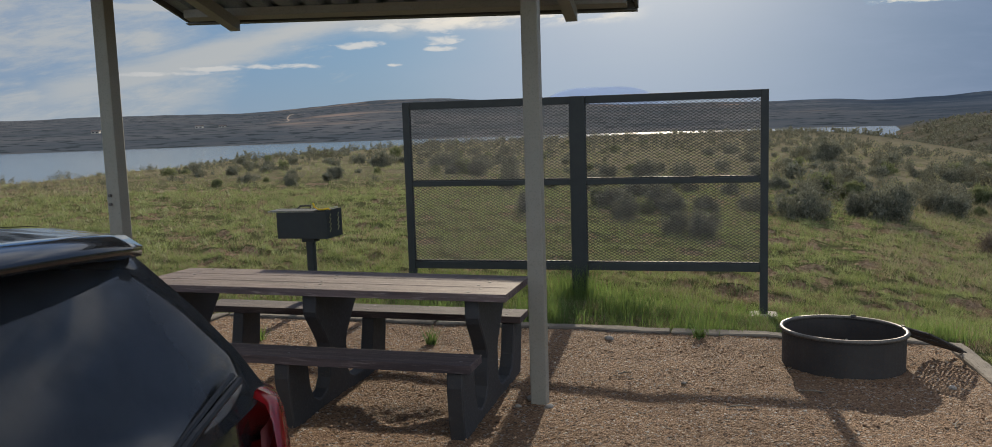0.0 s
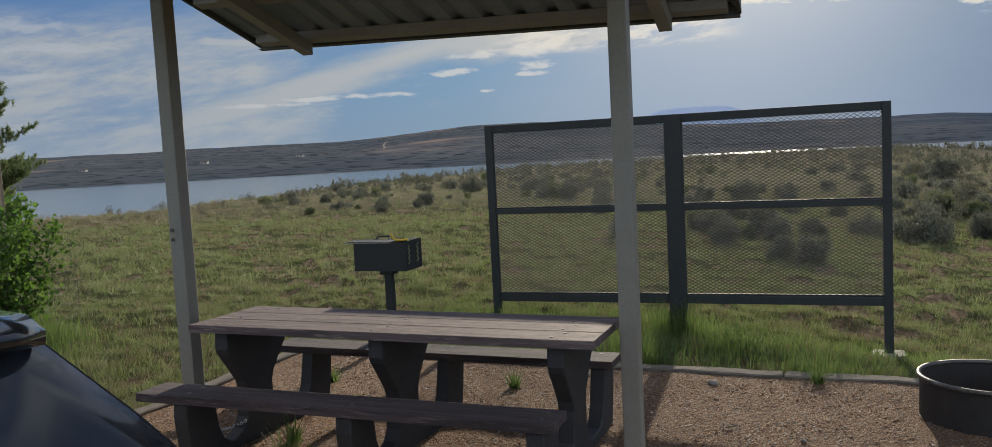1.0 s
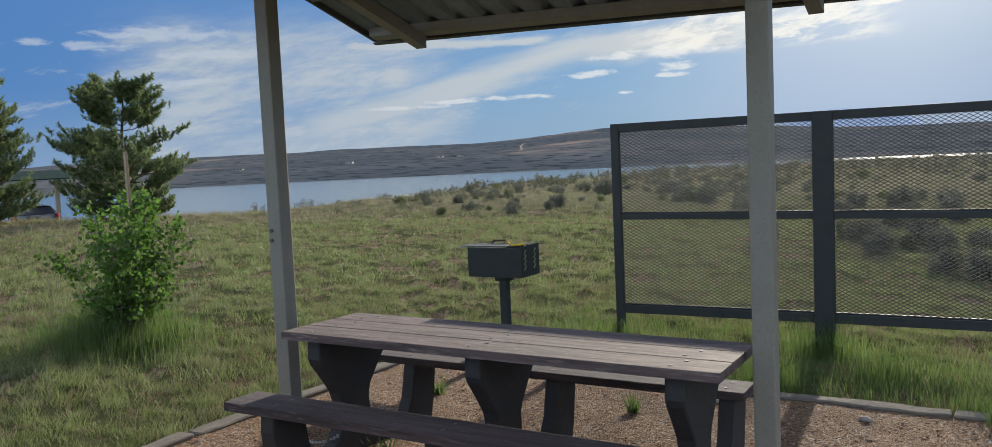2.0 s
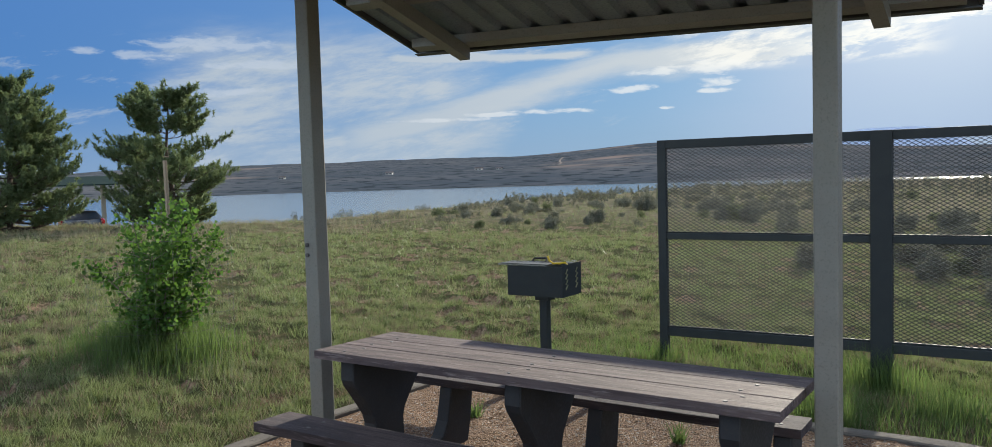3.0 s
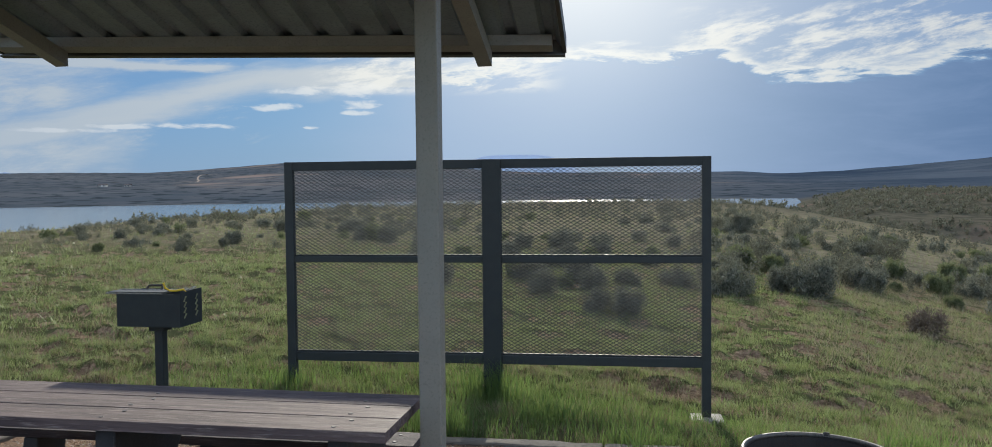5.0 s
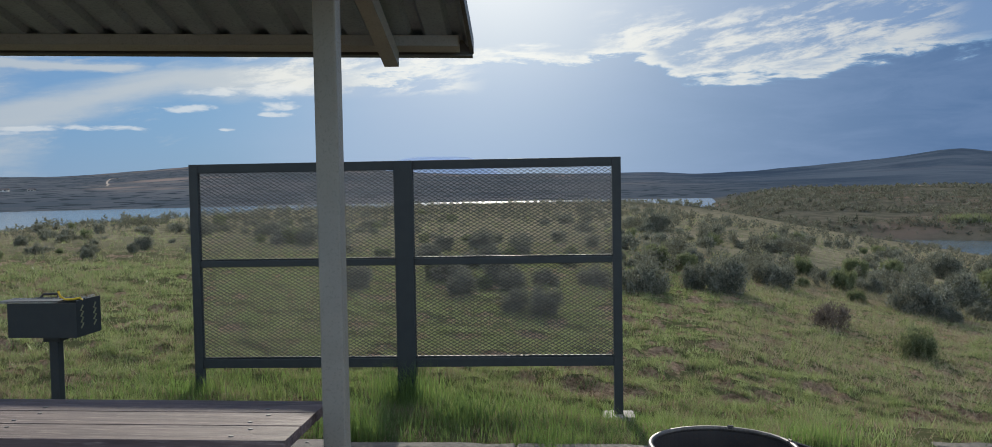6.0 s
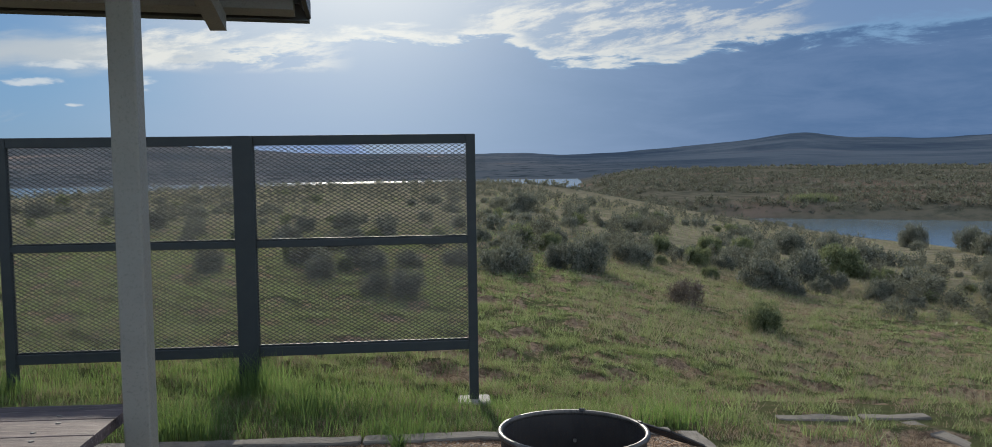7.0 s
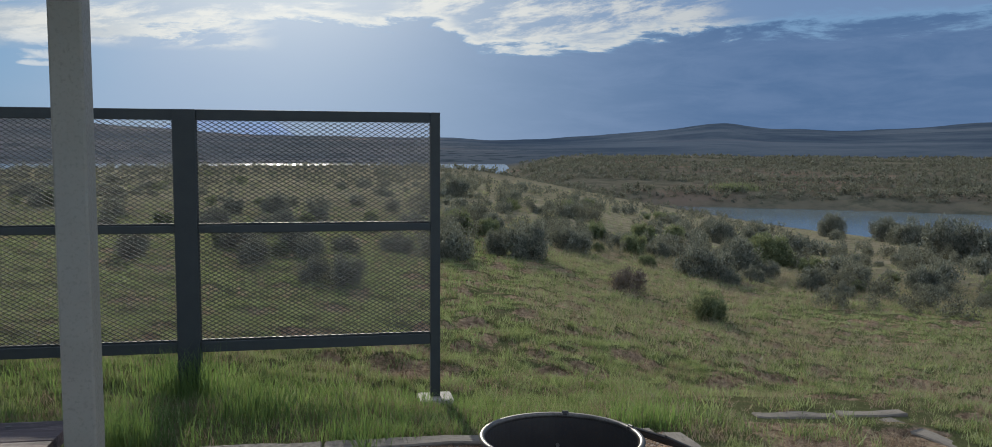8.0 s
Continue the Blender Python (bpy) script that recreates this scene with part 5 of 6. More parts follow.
def grow_grass():
    green, dry, lush, stub = [], [], [], []
    # lush strip between the pad and the wind screen, thick round the posts
    x, y = rng.uniform(-3.6, 3.6, 30000), rng.uniform(2.58, 4.9, 30000)
    keep = rng.random(len(x)) < np.clip(0.45 + 0.5 * wave(x * 1.9, y * 2.3, 1.0), 0.05, 1) * np.interp(y, (2.5, 2.9, 4.3, 4.9), (0.7, 1, 0.9, 0.3))
    x, y = x[keep], y[keep]
    lush.append(blades(x, y, rng.uniform(0.07, 0.20, len(x)) * np.interp(x, (-3.6, -2.2, 1.4, 3.0), (0.6, 0.95, 0.85, 0.55)), 0.0045))
    for cx, cy, k, h in ((-0.16, 3.9, 500, 0.42), (-0.35, 2.75, 380, 0.38), (1.05, 2.62, 260, 0.26), (-1.98, 3.9, 250, 0.26), (2.9, 2.75, 300, 0.24), (-1.35, 2.72, 260, 0.26), (0.35, 3.3, 300, 0.3)):
        a = rng.normal(0, 0.09, (k, 2))
        lush.append(blades(cx + a[:, 0] * 1.6, cy + a[:, 1], rng.uniform(0.35, 1.0, k) * h, 0.006, 0.3))
    # thick skirt of grass in the young tree's cage
    k = 5200
    a, r = rng.random(k) * 2 * np.pi, np.abs(rng.normal(0, 0.42, k))
    x, y = -5.92 + r * np.cos(a) * 1.15, 1.50 + r * np.sin(a)
    lush.append(blades(x, y, rng.uniform(0.14, 0.50, k) * np.interp(r, (0, 0.5, 1.1), (1.1, 0.85, 0.3)), 0.006, 0.35))
    # the meadow: tufts thin out with distance and grow coarser
    for n, r0, r1, kk, w, h0, h1 in ((21000, 5.0, 10.5, 12, 0.0060, 0.02, 0.060), (23000, 10.5, 19, 9, 0.0110, 0.025, 0.075), (24000, 19, 38, 7, 0.015, 0.04, 0.13), (16000, 38, 80, 5, 0.030, 0.06, 0.16)):
        x, y = scatter(n, r0, r1, power=1.0 if r1 < 30 else 1.15)
        r, az = np.hypot(x - EYE[0], y - EYE[1]), np.degrees(np.arctan2(x - EYE[0], y - EYE[1]))
        g = patchy(x, y)
        pit, lip = bare(x, y)
        ok = off_pad(x, y) & (rng.random(n) < (0.30 + 0.80 * g + 0.3 * lip) * (1 - 0.22 * sstep(az, 2, 9)) * (1 - (1.0 + 0.8 * rng.random(n)) * pit)) & (land(x, y) > WATER + 0.1)
        bald = off_pad(x, y) & (pit > 0.22) & ~ok & (r < 24)
        sx, sy = tufts(x[bald], y[bald], 6, 0.035)
        stub.append(blades(sx, sy, rng.uniform(0.012, 0.055, len(sx)), w, 0.9, False))
        x, y, g, r, az = x[ok], y[ok], g[ok], r[ok], az[ok]
        x, y = tufts(x, y, kk, 0.020 + 0.0028 * r0)
        g, r, az = np.repeat(g, kk), np.repeat(r, kk), np.repeat(az, kk)
        m = off_pad(x, y, 0.02)
        x, y, g, r, az = x[m], y[m], g[m], r[m], az[m]
        h = rng.uniform(h0, h1, len(x)) * (0.35 + 1.15 * g) * (1 - 0.25 * sstep(az, 2, 9) * sstep(r, 18, 11))
        rim_share = r / around(RIM, az)
        isdry = rng.random(len(x)) < np.clip(0.13 + 0.28 * sstep(rim_share, 0.60, 0.97) + 0.26 * wave(x * 0.35, y * 0.35, 6.0) + 0.26 * wave(x * 3.1, y * 3.7, 1.0) + np.interp(r, (12, 34), (0, 0.26)) + 0.28 * sstep(x, -4.0, -5.0) * sstep(y, 2.2, 0.4) + np.interp(az, (8, 24), (0, 0.06)), 0.05, 0.85)
        fine = False
        green.append(blades(x[~isdry], y[~isdry], h[~isdry], w, 0.55, fine))
        dry.append(blades(x[isdry], y[isdry], h[isdry] * 1.25, w * 0.8, 0.5, fine))
    # taller dark tufts here and there
    x, y = scatter(1500, 6.5, 24, power=1.3)
    ok = off_pad(x, y, 0.2) & (wave(x * 0.9, y * 0.9, 2.0) > -0.2)
    x, y = tufts(x[ok], y[ok], 36, 0.06)
    green.append(blades(x, y, rng.uniform(0.05, 0.15, len(x)), 0.0095, 0.5, False))
    # dense clumps that stand out of the turf and throw small shadows
    for n, r0, r1, k, spread, w, tall in ((8200, 5.0, 11, 38, 0.042, 0.0058, 0.12), (10500, 11, 24, 24, 0.065, 0.0110, 0.16)):
        x, y = scatter(n, r0, r1)
        pit, lip = bare(x, y)
        ok = off_pad(x, y, 0.12) & (pit < 0.45) & (wave(x * 1.4, y * 1.6, 7.0) + 1.2 * lip > -0.30)
        x, y = x[ok], y[ok]
        big = rng.uniform(0.45, 1.0, len(x))
        dead = rng.random(len(x)) < 0.20 + 0.18 * wave(x * 0.6, y * 0.6, 9.0)
        for which, out in ((~dead, green), (dead, stub)):
            bx, by = tufts(x[which], y[which], k, spread)
            hh = np.repeat(big[which], k) * rng.uniform(0.45, 1.0, len(bx)) * tall
            m = off_pad(bx, by, 0.02)
            out.append(blades(bx[m], by[m], hh[m], w, 0.55, False))
    # brown dead clumps among the green
    x, y = scatter(5200, 5.5, 22, power=1.2)
    ok = off_pad(x, y, 0.1) & (wave(x * 1.7, y * 2.1, 5.0) > -0.35)
    x, y = tufts(x[ok], y[ok], 16, 0.045)
    stub.append(blades(x, y, rng.uniform(0.03, 0.085, len(x)), 0.009, 0.6, False))
    # flattened straw on the old tent place
    x, y = rng.uniform(3.3, 4.8, 2600), rng.uniform(1.2, 2.95, 2600)
    dry.append(blades(x, y, rng.uniform(0.015, 0.05, 2600), 0.005, 2.2, False))
    # pale seeding grass on the slope to the inlet and on the crest
    for n, r0, r1, a0, a1 in ((6500, 11, 30, 12, 46), (900, 24, 36, -62, -40)):
        x, y = scatter(n, r0, r1, a0, a1)
        ok = off_pad(x, y, 0.3) & (wave(x * 0.4, y * 0.4, 2.0) > -0.25)
        x, y = tufts(x[ok], y[ok], 6, 0.07)
        dry.append(blades(x, y, rng.uniform(0.10, 0.27, len(x)), 0.004 + r0 * 0.0003, 0.75, False))
    for name, ps, mat, lab in (("lush_grass", lush, M_LUSH, "thick bright green grass along the pad and posts"), ("grass", green, M_GRASS, "short green meadow grass in tufts"), ("dry_grass", dry, M_DRY, "straw-coloured dry grass among the green"), ("grass_stubble", stub, M_STUB, "brown dead stubble in the bare pockets")):
        V, T = join(ps)
        tagged(mesh_np(name, V, T, mat), lab, "grass", kind="stuff")


grow_grass()


def leaf_cloud(n, centre, radii, size, up=0.3, lumps=9, seed=1, wide=0.42):
    """Small leaves on ragged lumps of unequal size and height, with gaps between; returns arrays of leaf triangles."""
    r = np.random.default_rng(seed)
    a, q = r.random(lumps) * 2 * np.pi, np.sqrt(r.random(lumps)) * 0.80
    lump = np.stack((np.cos(a) * q, np.sin(a) * q, (1 - 0.55 * q ** 2) * r.uniform(0.35, 0.95, lumps)), -1)
    lr = r.uniform(0.16, 0.34, lumps)
    share = lr ** 2
    pick = r.choice(lumps, n, p=share / share.sum())
    d_ = r.normal(0, 1, (n, 3))
    d_ /= np.linalg.norm(d_, axis=1)[:, None]
    p = lump[pick] + d_ * (lr[pick] * r.random(n) ** 0.45)[:, None] * np.array((1, 1, 1.25))
    # a part of the leaves hangs on the shoots below each lump
    down = r.random(n) < 0.35
    p[down] *= np.stack((1 - 0.45 * r.random(down.sum()), 1 - 0.45 * r.random(down.sum()), r.random(down.sum())), -1)
    p[:, 2] = np.maximum(p[:, 2], 0.02)
    P = np.array(centre) + p * np.array(radii)
    t = r.normal(0, 1, (n, 3)) + d_ * 0.5 + np.array((0, 0, up * 3))
    t /= np.linalg.norm(t, axis=1)[:, None]
    s = np.cross(t, r.normal(0, 1, (n, 3)))
    s /= np.linalg.norm(s, axis=1)[:, None]
    L = size * r.uniform(0.6, 1.4, n)[:, None]
    V = np.stack((P - s * L * wide, P + s * L * wide, P + t * L * 1.2), 1)
    return V.reshape(-1, 3), np.arange(n * 3).reshape(-1, 3)


def make_sage(name, label, leaf, n, seed, rad=0.55, tall=0.75, size=0.055, stems=5):
    b = thing(name, pose(0, 0, 0), label, "bush", "sagebrush on the slope")
    r = random.Random(seed)
    for i in range(stems):
        a, l = i * 6.283 / max(stems, 1) + r.uniform(-0.4, 0.4), r.uniform(0.45, 0.95)
        p = [(0.03 * math.cos(a), 0.03 * math.sin(a), -0.05)]
        for q in (0.35, 0.7, 1.0):
            p.append((rad * l * q * math.cos(a + 0.3 * q) + r.uniform(-.04, .04), rad * l * q * math.sin(a + 0.3 * q) + r.uniform(-.04, .04), tall * (0.95 - 0.35 * l) * q ** 0.8))
        part("stem", bm_tube(p, 0.016, 4, None, 0.004), M_TWIG, b, "twisted grey stem")
    V, T = leaf_cloud(n, (0, 0, 0.0), (rad * 1.15, rad * 1.05, tall), size, up=0.6, lumps=28, seed=seed, wide=0.30)
    mesh_np("foliage", V, T, leaf, b)["label"] = "dense small leaves on many upright shoots"
    return b


def place_sage():
    sorts = (("sagebrush", "grey-green sagebrush with twisted grey stems", M_SAGE, 1, 0.56, 0.74), ("sagebrush", "grey-green sagebrush with twisted grey stems", M_SAGE, 2, 0.62, 0.70),
             ("sagebrush", "grey-green sagebrush with twisted grey stems", M_SAGE, 3, 0.52, 0.80), ("rabbitbrush", "rounded yellow-green rabbitbrush on the slope", M_SAGEG, 4, 0.48, 0.72),
             ("rabbitbrush", "rounded yellow-green rabbitbrush on the slope", M_SAGEG, 5, 0.52, 0.66), ("dead_sagebrush", "bare brown sagebrush, mostly dead twigs", M_DEAD, 6, 0.5, 0.6))
    near = [make_sage(nm, lb, mt, 6800 if sd < 6 else 2600, sd, ra, ta, 0.046) for nm, lb, mt, sd, ra, ta in sorts]
    far = [make_sage(nm, lb.replace(" with twisted grey stems", " dotted over the plain"), mt, 1000, sd + 20, ra, ta, 0.085, 0) for nm, lb, mt, sd, ra, ta in sorts[:5]]
    used = set()

    def put(stock, k, x, y, s, turn):
        ob = stock[k]
        m = pose(x, y, height(x, y) - 0.03, 0, 0, turn)
        if ob.name in used:
            ob = copy_thing(ob, m)
        else:
            ob.matrix_world = m
            used.add(ob.name)
        ob.scale = (s, s, s * (0.9 + 0.2 * random.random()))

    # bushes that stand out: bearing from the eye, distance, height, kind
    known = ((23.6, 15.5, 0.54, 3), (18.8, 17.5, 0.60, 5), (12.4, 19.9, 0.84, 0), (6.9, 18.5, 0.74, 1), (10.3, 20.4, 0.52, 2), (23.9, 23.8, 0.98, 1), (26.3, 27.0, 0.86, 2), (28.0, 31.9, 1.20, 4),
             (16.9, 29.2, 0.66, 3), (32.1, 66.0, 1.50, 2), (8.0, 42.6, 0.90, 0), (15.6, 39.4, 0.80, 1), (10.2, 26.8, 0.52, 2), (20.1, 32.8, 0.70, 4), (25.1, 39.8, 0.95, 0), (22.1, 35.3, 0.80, 3),
             (27.4, 45.5, 1.00, 1), (0.4, 13.3, 0.42, 0), (-1.6, 13.6, 0.34, 2), (-3.9, 28.6, 0.60, 1), (-12.2, 16.3, 0.44, 2), (-15.5, 29.9, 0.56, 0), (-22.2, 37.7, 0.66, 1), (35.2, 66.0, 1.60, 0),
             (36.6, 62.0, 1.75, 1), (38.6, 45.3, 1.90, 2), (40.2, 44.0, 1.7, 0), (9.8, 24.6, 0.50, 4), (15.4, 41.4, 0.70, 3), (29.6, 36.0, 0.95, 0), (21.0, 27.5, 0.55, 1), (30.5, 30.0, 0.6, 3))
    r = random.Random(3)
    for a, dist, tall, k in known:
        a = radians(a)
        put(near, k, EYE[0] + dist * math.sin(a), EYE[1] + dist * math.cos(a), 1.32 * tall, r.uniform(0, 360))

    def strew(n, a0, a1, lo, hi, s0, s1):
        for i in range(n):
            a = r.uniform(a0, a1)
            rim = float(around(RIM, np.array(a)))
            dist = lo + (min(hi, rim * 1.02) - lo) * r.random() ** 0.9
            if wave(np.array(a * 0.35), np.array(dist * 0.21)) < -0.4 or (a > 27 and dist > 43 and r.random() < 0.75):
                continue
            x, y = EYE[0] + dist * math.sin(radians(a)), EYE[1] + dist * math.cos(radians(a))
            if height(x, y) < WATER + 0.25:
                continue
            stock = near if dist < 29 else far
            put(stock, r.choice((0, 1, 2, 0, 1, 2, 3, 4)), x, y, r.uniform(s0, s1), r.uniform(0, 360))

    strew(170, 6, 45, 22, 62, 0.35, 0.95)
    strew(50, -22, 8, 30, 75, 0.40, 0.85)
    strew(90, -38, -6, 25, 60, 0.25, 0.62)
    strew(75, -14, 10, 15, 48, 0.30, 0.75)


M_DEAD = leafy("dead brush twigs", (0.12, 0.095, 0.075), (0.19, 0.155, 0.125), (0.15, 0.12, 0.08), 0.1, 0.9, 1.5)
place_sage()


def far_brush():
    ps = []
    for n, r0, r1, a0, a1, leaves, size in ((300, 20, 48, 5, 46, 1000, 0.056), (800, 26, 62, -46, -5, 260, 0.085), (2700, 48, 118, -46, 30, 90, 0.15), (2600, 104, 140, 8, 46, 36, 0.26), (6500, 135, 250, 8, 46, 26, 0.32), (1500, 200, 420, 10, 46, 8, 0.9)):
        x, y = scatter(n, r0, r1, a0, a1)
        z = land(x, y)
        ok = (z > WATER + (0.35 if r0 < 100 else 0.9)) & (wave(x * 0.13, y * 0.13, 1.0) > -0.55) & ((r1 > 50) | (wave(x * 0.5, y * 0.5, 4.0) > -0.2))
        x, y, z = x[ok], y[ok], z[ok]
        V, T = leaf_cloud(leaves, (0, 0, 0.0), (0.85, 0.80, 0.95), size, lumps=7, seed=11)
        V2, T2 = leaf_cloud(leaves, (0, 0, 0.0), (1.0, 0.75, 0.8), size, lumps=9, seed=12)
        for k in range(len(x)):
            s, a = (0.35 + 0.75 * rng.random() ** 1.5) * (0.85 if r1 < 50 else 0.38 if r1 < 70 else 0.85 if r0 > 100 else 0.64), rng.uniform(0, 6.28)
            v, t = (V, T) if k % 2 else (V2, T2)
            w = np.stack((v[:, 0] * np.cos(a) - v[:, 1] * np.sin(a), v[:, 0] * np.sin(a) + v[:, 1] * np.cos(a), v[:, 2]), -1) * s
            ps.append((w + np.array((x[k], y[k], z[k] - 0.05)), t))
    V, T = join(ps)
    tagged(mesh_np("far_sagebrush", V, T, M_SAGEF), "low grey-green sagebrush dotted over the plain and banks", "brush", kind="stuff")


far_brush()


def make_reeds():
    k = 1500
    a, t = np.radians(rng.normal(26.4, 0.62, k)), rng.random(k)
    r = 120.0 + t * 6
    x, y = EYE[0] + r * np.sin(a), EYE[1] + r * np.cos(a)
    V, T = blades(x, y, rng.uniform(0.4, 1.0, k), 0.10, 0.15, False)
    tagged(mesh_np("reeds", V, T, M_SAGEG), "bright green reed bed on the far bank", "reeds", kind="stuff")


make_reeds()

# ---- pines ----


def make_pine(x, y, tall, seed, label, outline, gap=0.0, thick=4):
    """outline: pairs of share of the height and reach of the limbs there."""
    r = random.Random(seed)
    t = thing("pine_tree", pose(x, y, height(x, y) - 0.05), label, "tree", "pines by the lake")
    trunk = [(0, 0, -0.1)]
    for i in range(1, 9):
        trunk.append((0.05 * math.sin(i * 1.3 + seed), 0.05 * math.cos(i * 0.9 + seed), tall * 0.97 * i / 8))
    part("trunk", bm_tube(trunk, 0.105, 9, None, 0.015), M_BARK, t, "rough brown trunk")
    tips = []
    z = 0.16
    while z < tall * 0.95:
        f = z / tall
        if gap and abs(f - gap) < 0.030:
            z += 0.12
            continue
        reach = float(np.interp(f, *zip(*outline)))
        for k in range(thick if f < 0.75 else thick - 1):
            a = r.uniform(0, 6.283)
            L = reach * r.uniform(0.55, 1.05)
            rise = L * (0.04 + 0.62 * f) * r.uniform(0.6, 1.3)
            p = [Vector((0, 0, z))]
            for q in (0.35, 0.7, 1.0):
                p.append(Vector((L * q * math.cos(a + 0.2 * q), L * q * math.sin(a + 0.2 * q), z + rise * q ** 1.8 - 0.08 * L * math.sin(q * 3.1) * (1 - f))))
            bm = bm_tube(p, 0.030 * (1.1 - f), 5, None, 0.007, cap=False)
            for q in (0.50, 0.66, 0.82, 1.0):
                i0 = min(int(q * 3), 2)
                base = p[i0].lerp(p[i0 + 1], q * 3 - i0 if q < 1 else 1.0)
                for sd in ((1, -1) if q < 1 else (0,)):
                    b = a + sd * r.uniform(0.5, 1.0)
                    l2 = L * r.uniform(0.16, 0.34) + 0.08
                    end = base + Vector((l2 * math.cos(b), l2 * math.sin(b), l2 * r.uniform(0.25, 0.7)))
                    bm_tube([base, end], 0.007, 4, bm, 0.004, cap=False)
                    way = (end - base).normalized()
                    for w in range(5):
                        off = Vector((r.gauss(0, 0.05), r.gauss(0, 0.05), abs(r.gauss(0.03, 0.05))))
                        tips.append((base.lerp(end, 0.35 + 0.65 * w / 4) + off, (way * 0.7 + Vector((r.gauss(0, .25), r.gauss(0, .25), 0.75))).normalized()))
            part("limb", bm, M_BARK, t)
        z += 0.15 + 0.10 * r.random()
    tips += [(Vector((r.gauss(0, 0.10), r.gauss(0, 0.10), tall - r.random() * 0.5)), Vector((r.gauss(0, .3), r.gauss(0, .3), 1)).normalized()) for i in range(26)]
    # needle brushes: short stiff needles round each shoot
    g = np.random.default_rng(seed)
    P, D = np.array([tuple(p) for p, q in tips]), np.array([tuple(q) for p, q in tips])
    k = 30
    P, D = np.repeat(P, k, 0), np.repeat(D, k, 0)
    n = len(P)
    along = g.random(n)[:, None]
    nd = D * 0.6 + g.normal(0, 0.6, (n, 3))
    nd /= np.linalg.norm(nd, axis=1)[:, None]
    side = np.cross(nd, g.normal(0, 1, (n, 3)))
    side /= np.linalg.norm(side, axis=1)[:, None]
    B = P + D * (along - 0.5) * 0.20
    L = g.uniform(0.08, 0.145, n)[:, None]
    V = np.stack((B - side * 0.015, B + side * 0.015, B + nd * L), 1).reshape(-1, 3)
    mesh_np("crown", V, np.arange(n * 3).reshape(-1, 3), M_NEEDLE, t)["label"] = "dark green needle brushes"
    return t


def bearing(az, dist, ex=0.79, ey=-3.2):
    return ex + dist * math.sin(radians(az)), ey + dist * math.cos(radians(az))


make_pine(*bearing(-53.05, 29.0), 4.25, 5, "young open-crowned pine on the crest above the lake",
          ((0.0, 1.2), (0.15, 1.75), (0.42, 1.95), (0.55, 1.45), (0.63, 0.8), (0.68, 1.25), (0.80, 1.2), (0.92, 0.85), (1.0, 0.4)), 0.615, 6)
make_pine(*bearing(-61.9, 30.0), 4.6, 9, "dense young pine on the crest above the lake",
          ((0.0, 1.5), (0.15, 1.95), (0.45, 1.75), (0.70, 1.25), (0.90, 0.7), (1.0, 0.25)), 0.0, 8)

# ---- young aspen in a wire cage ----


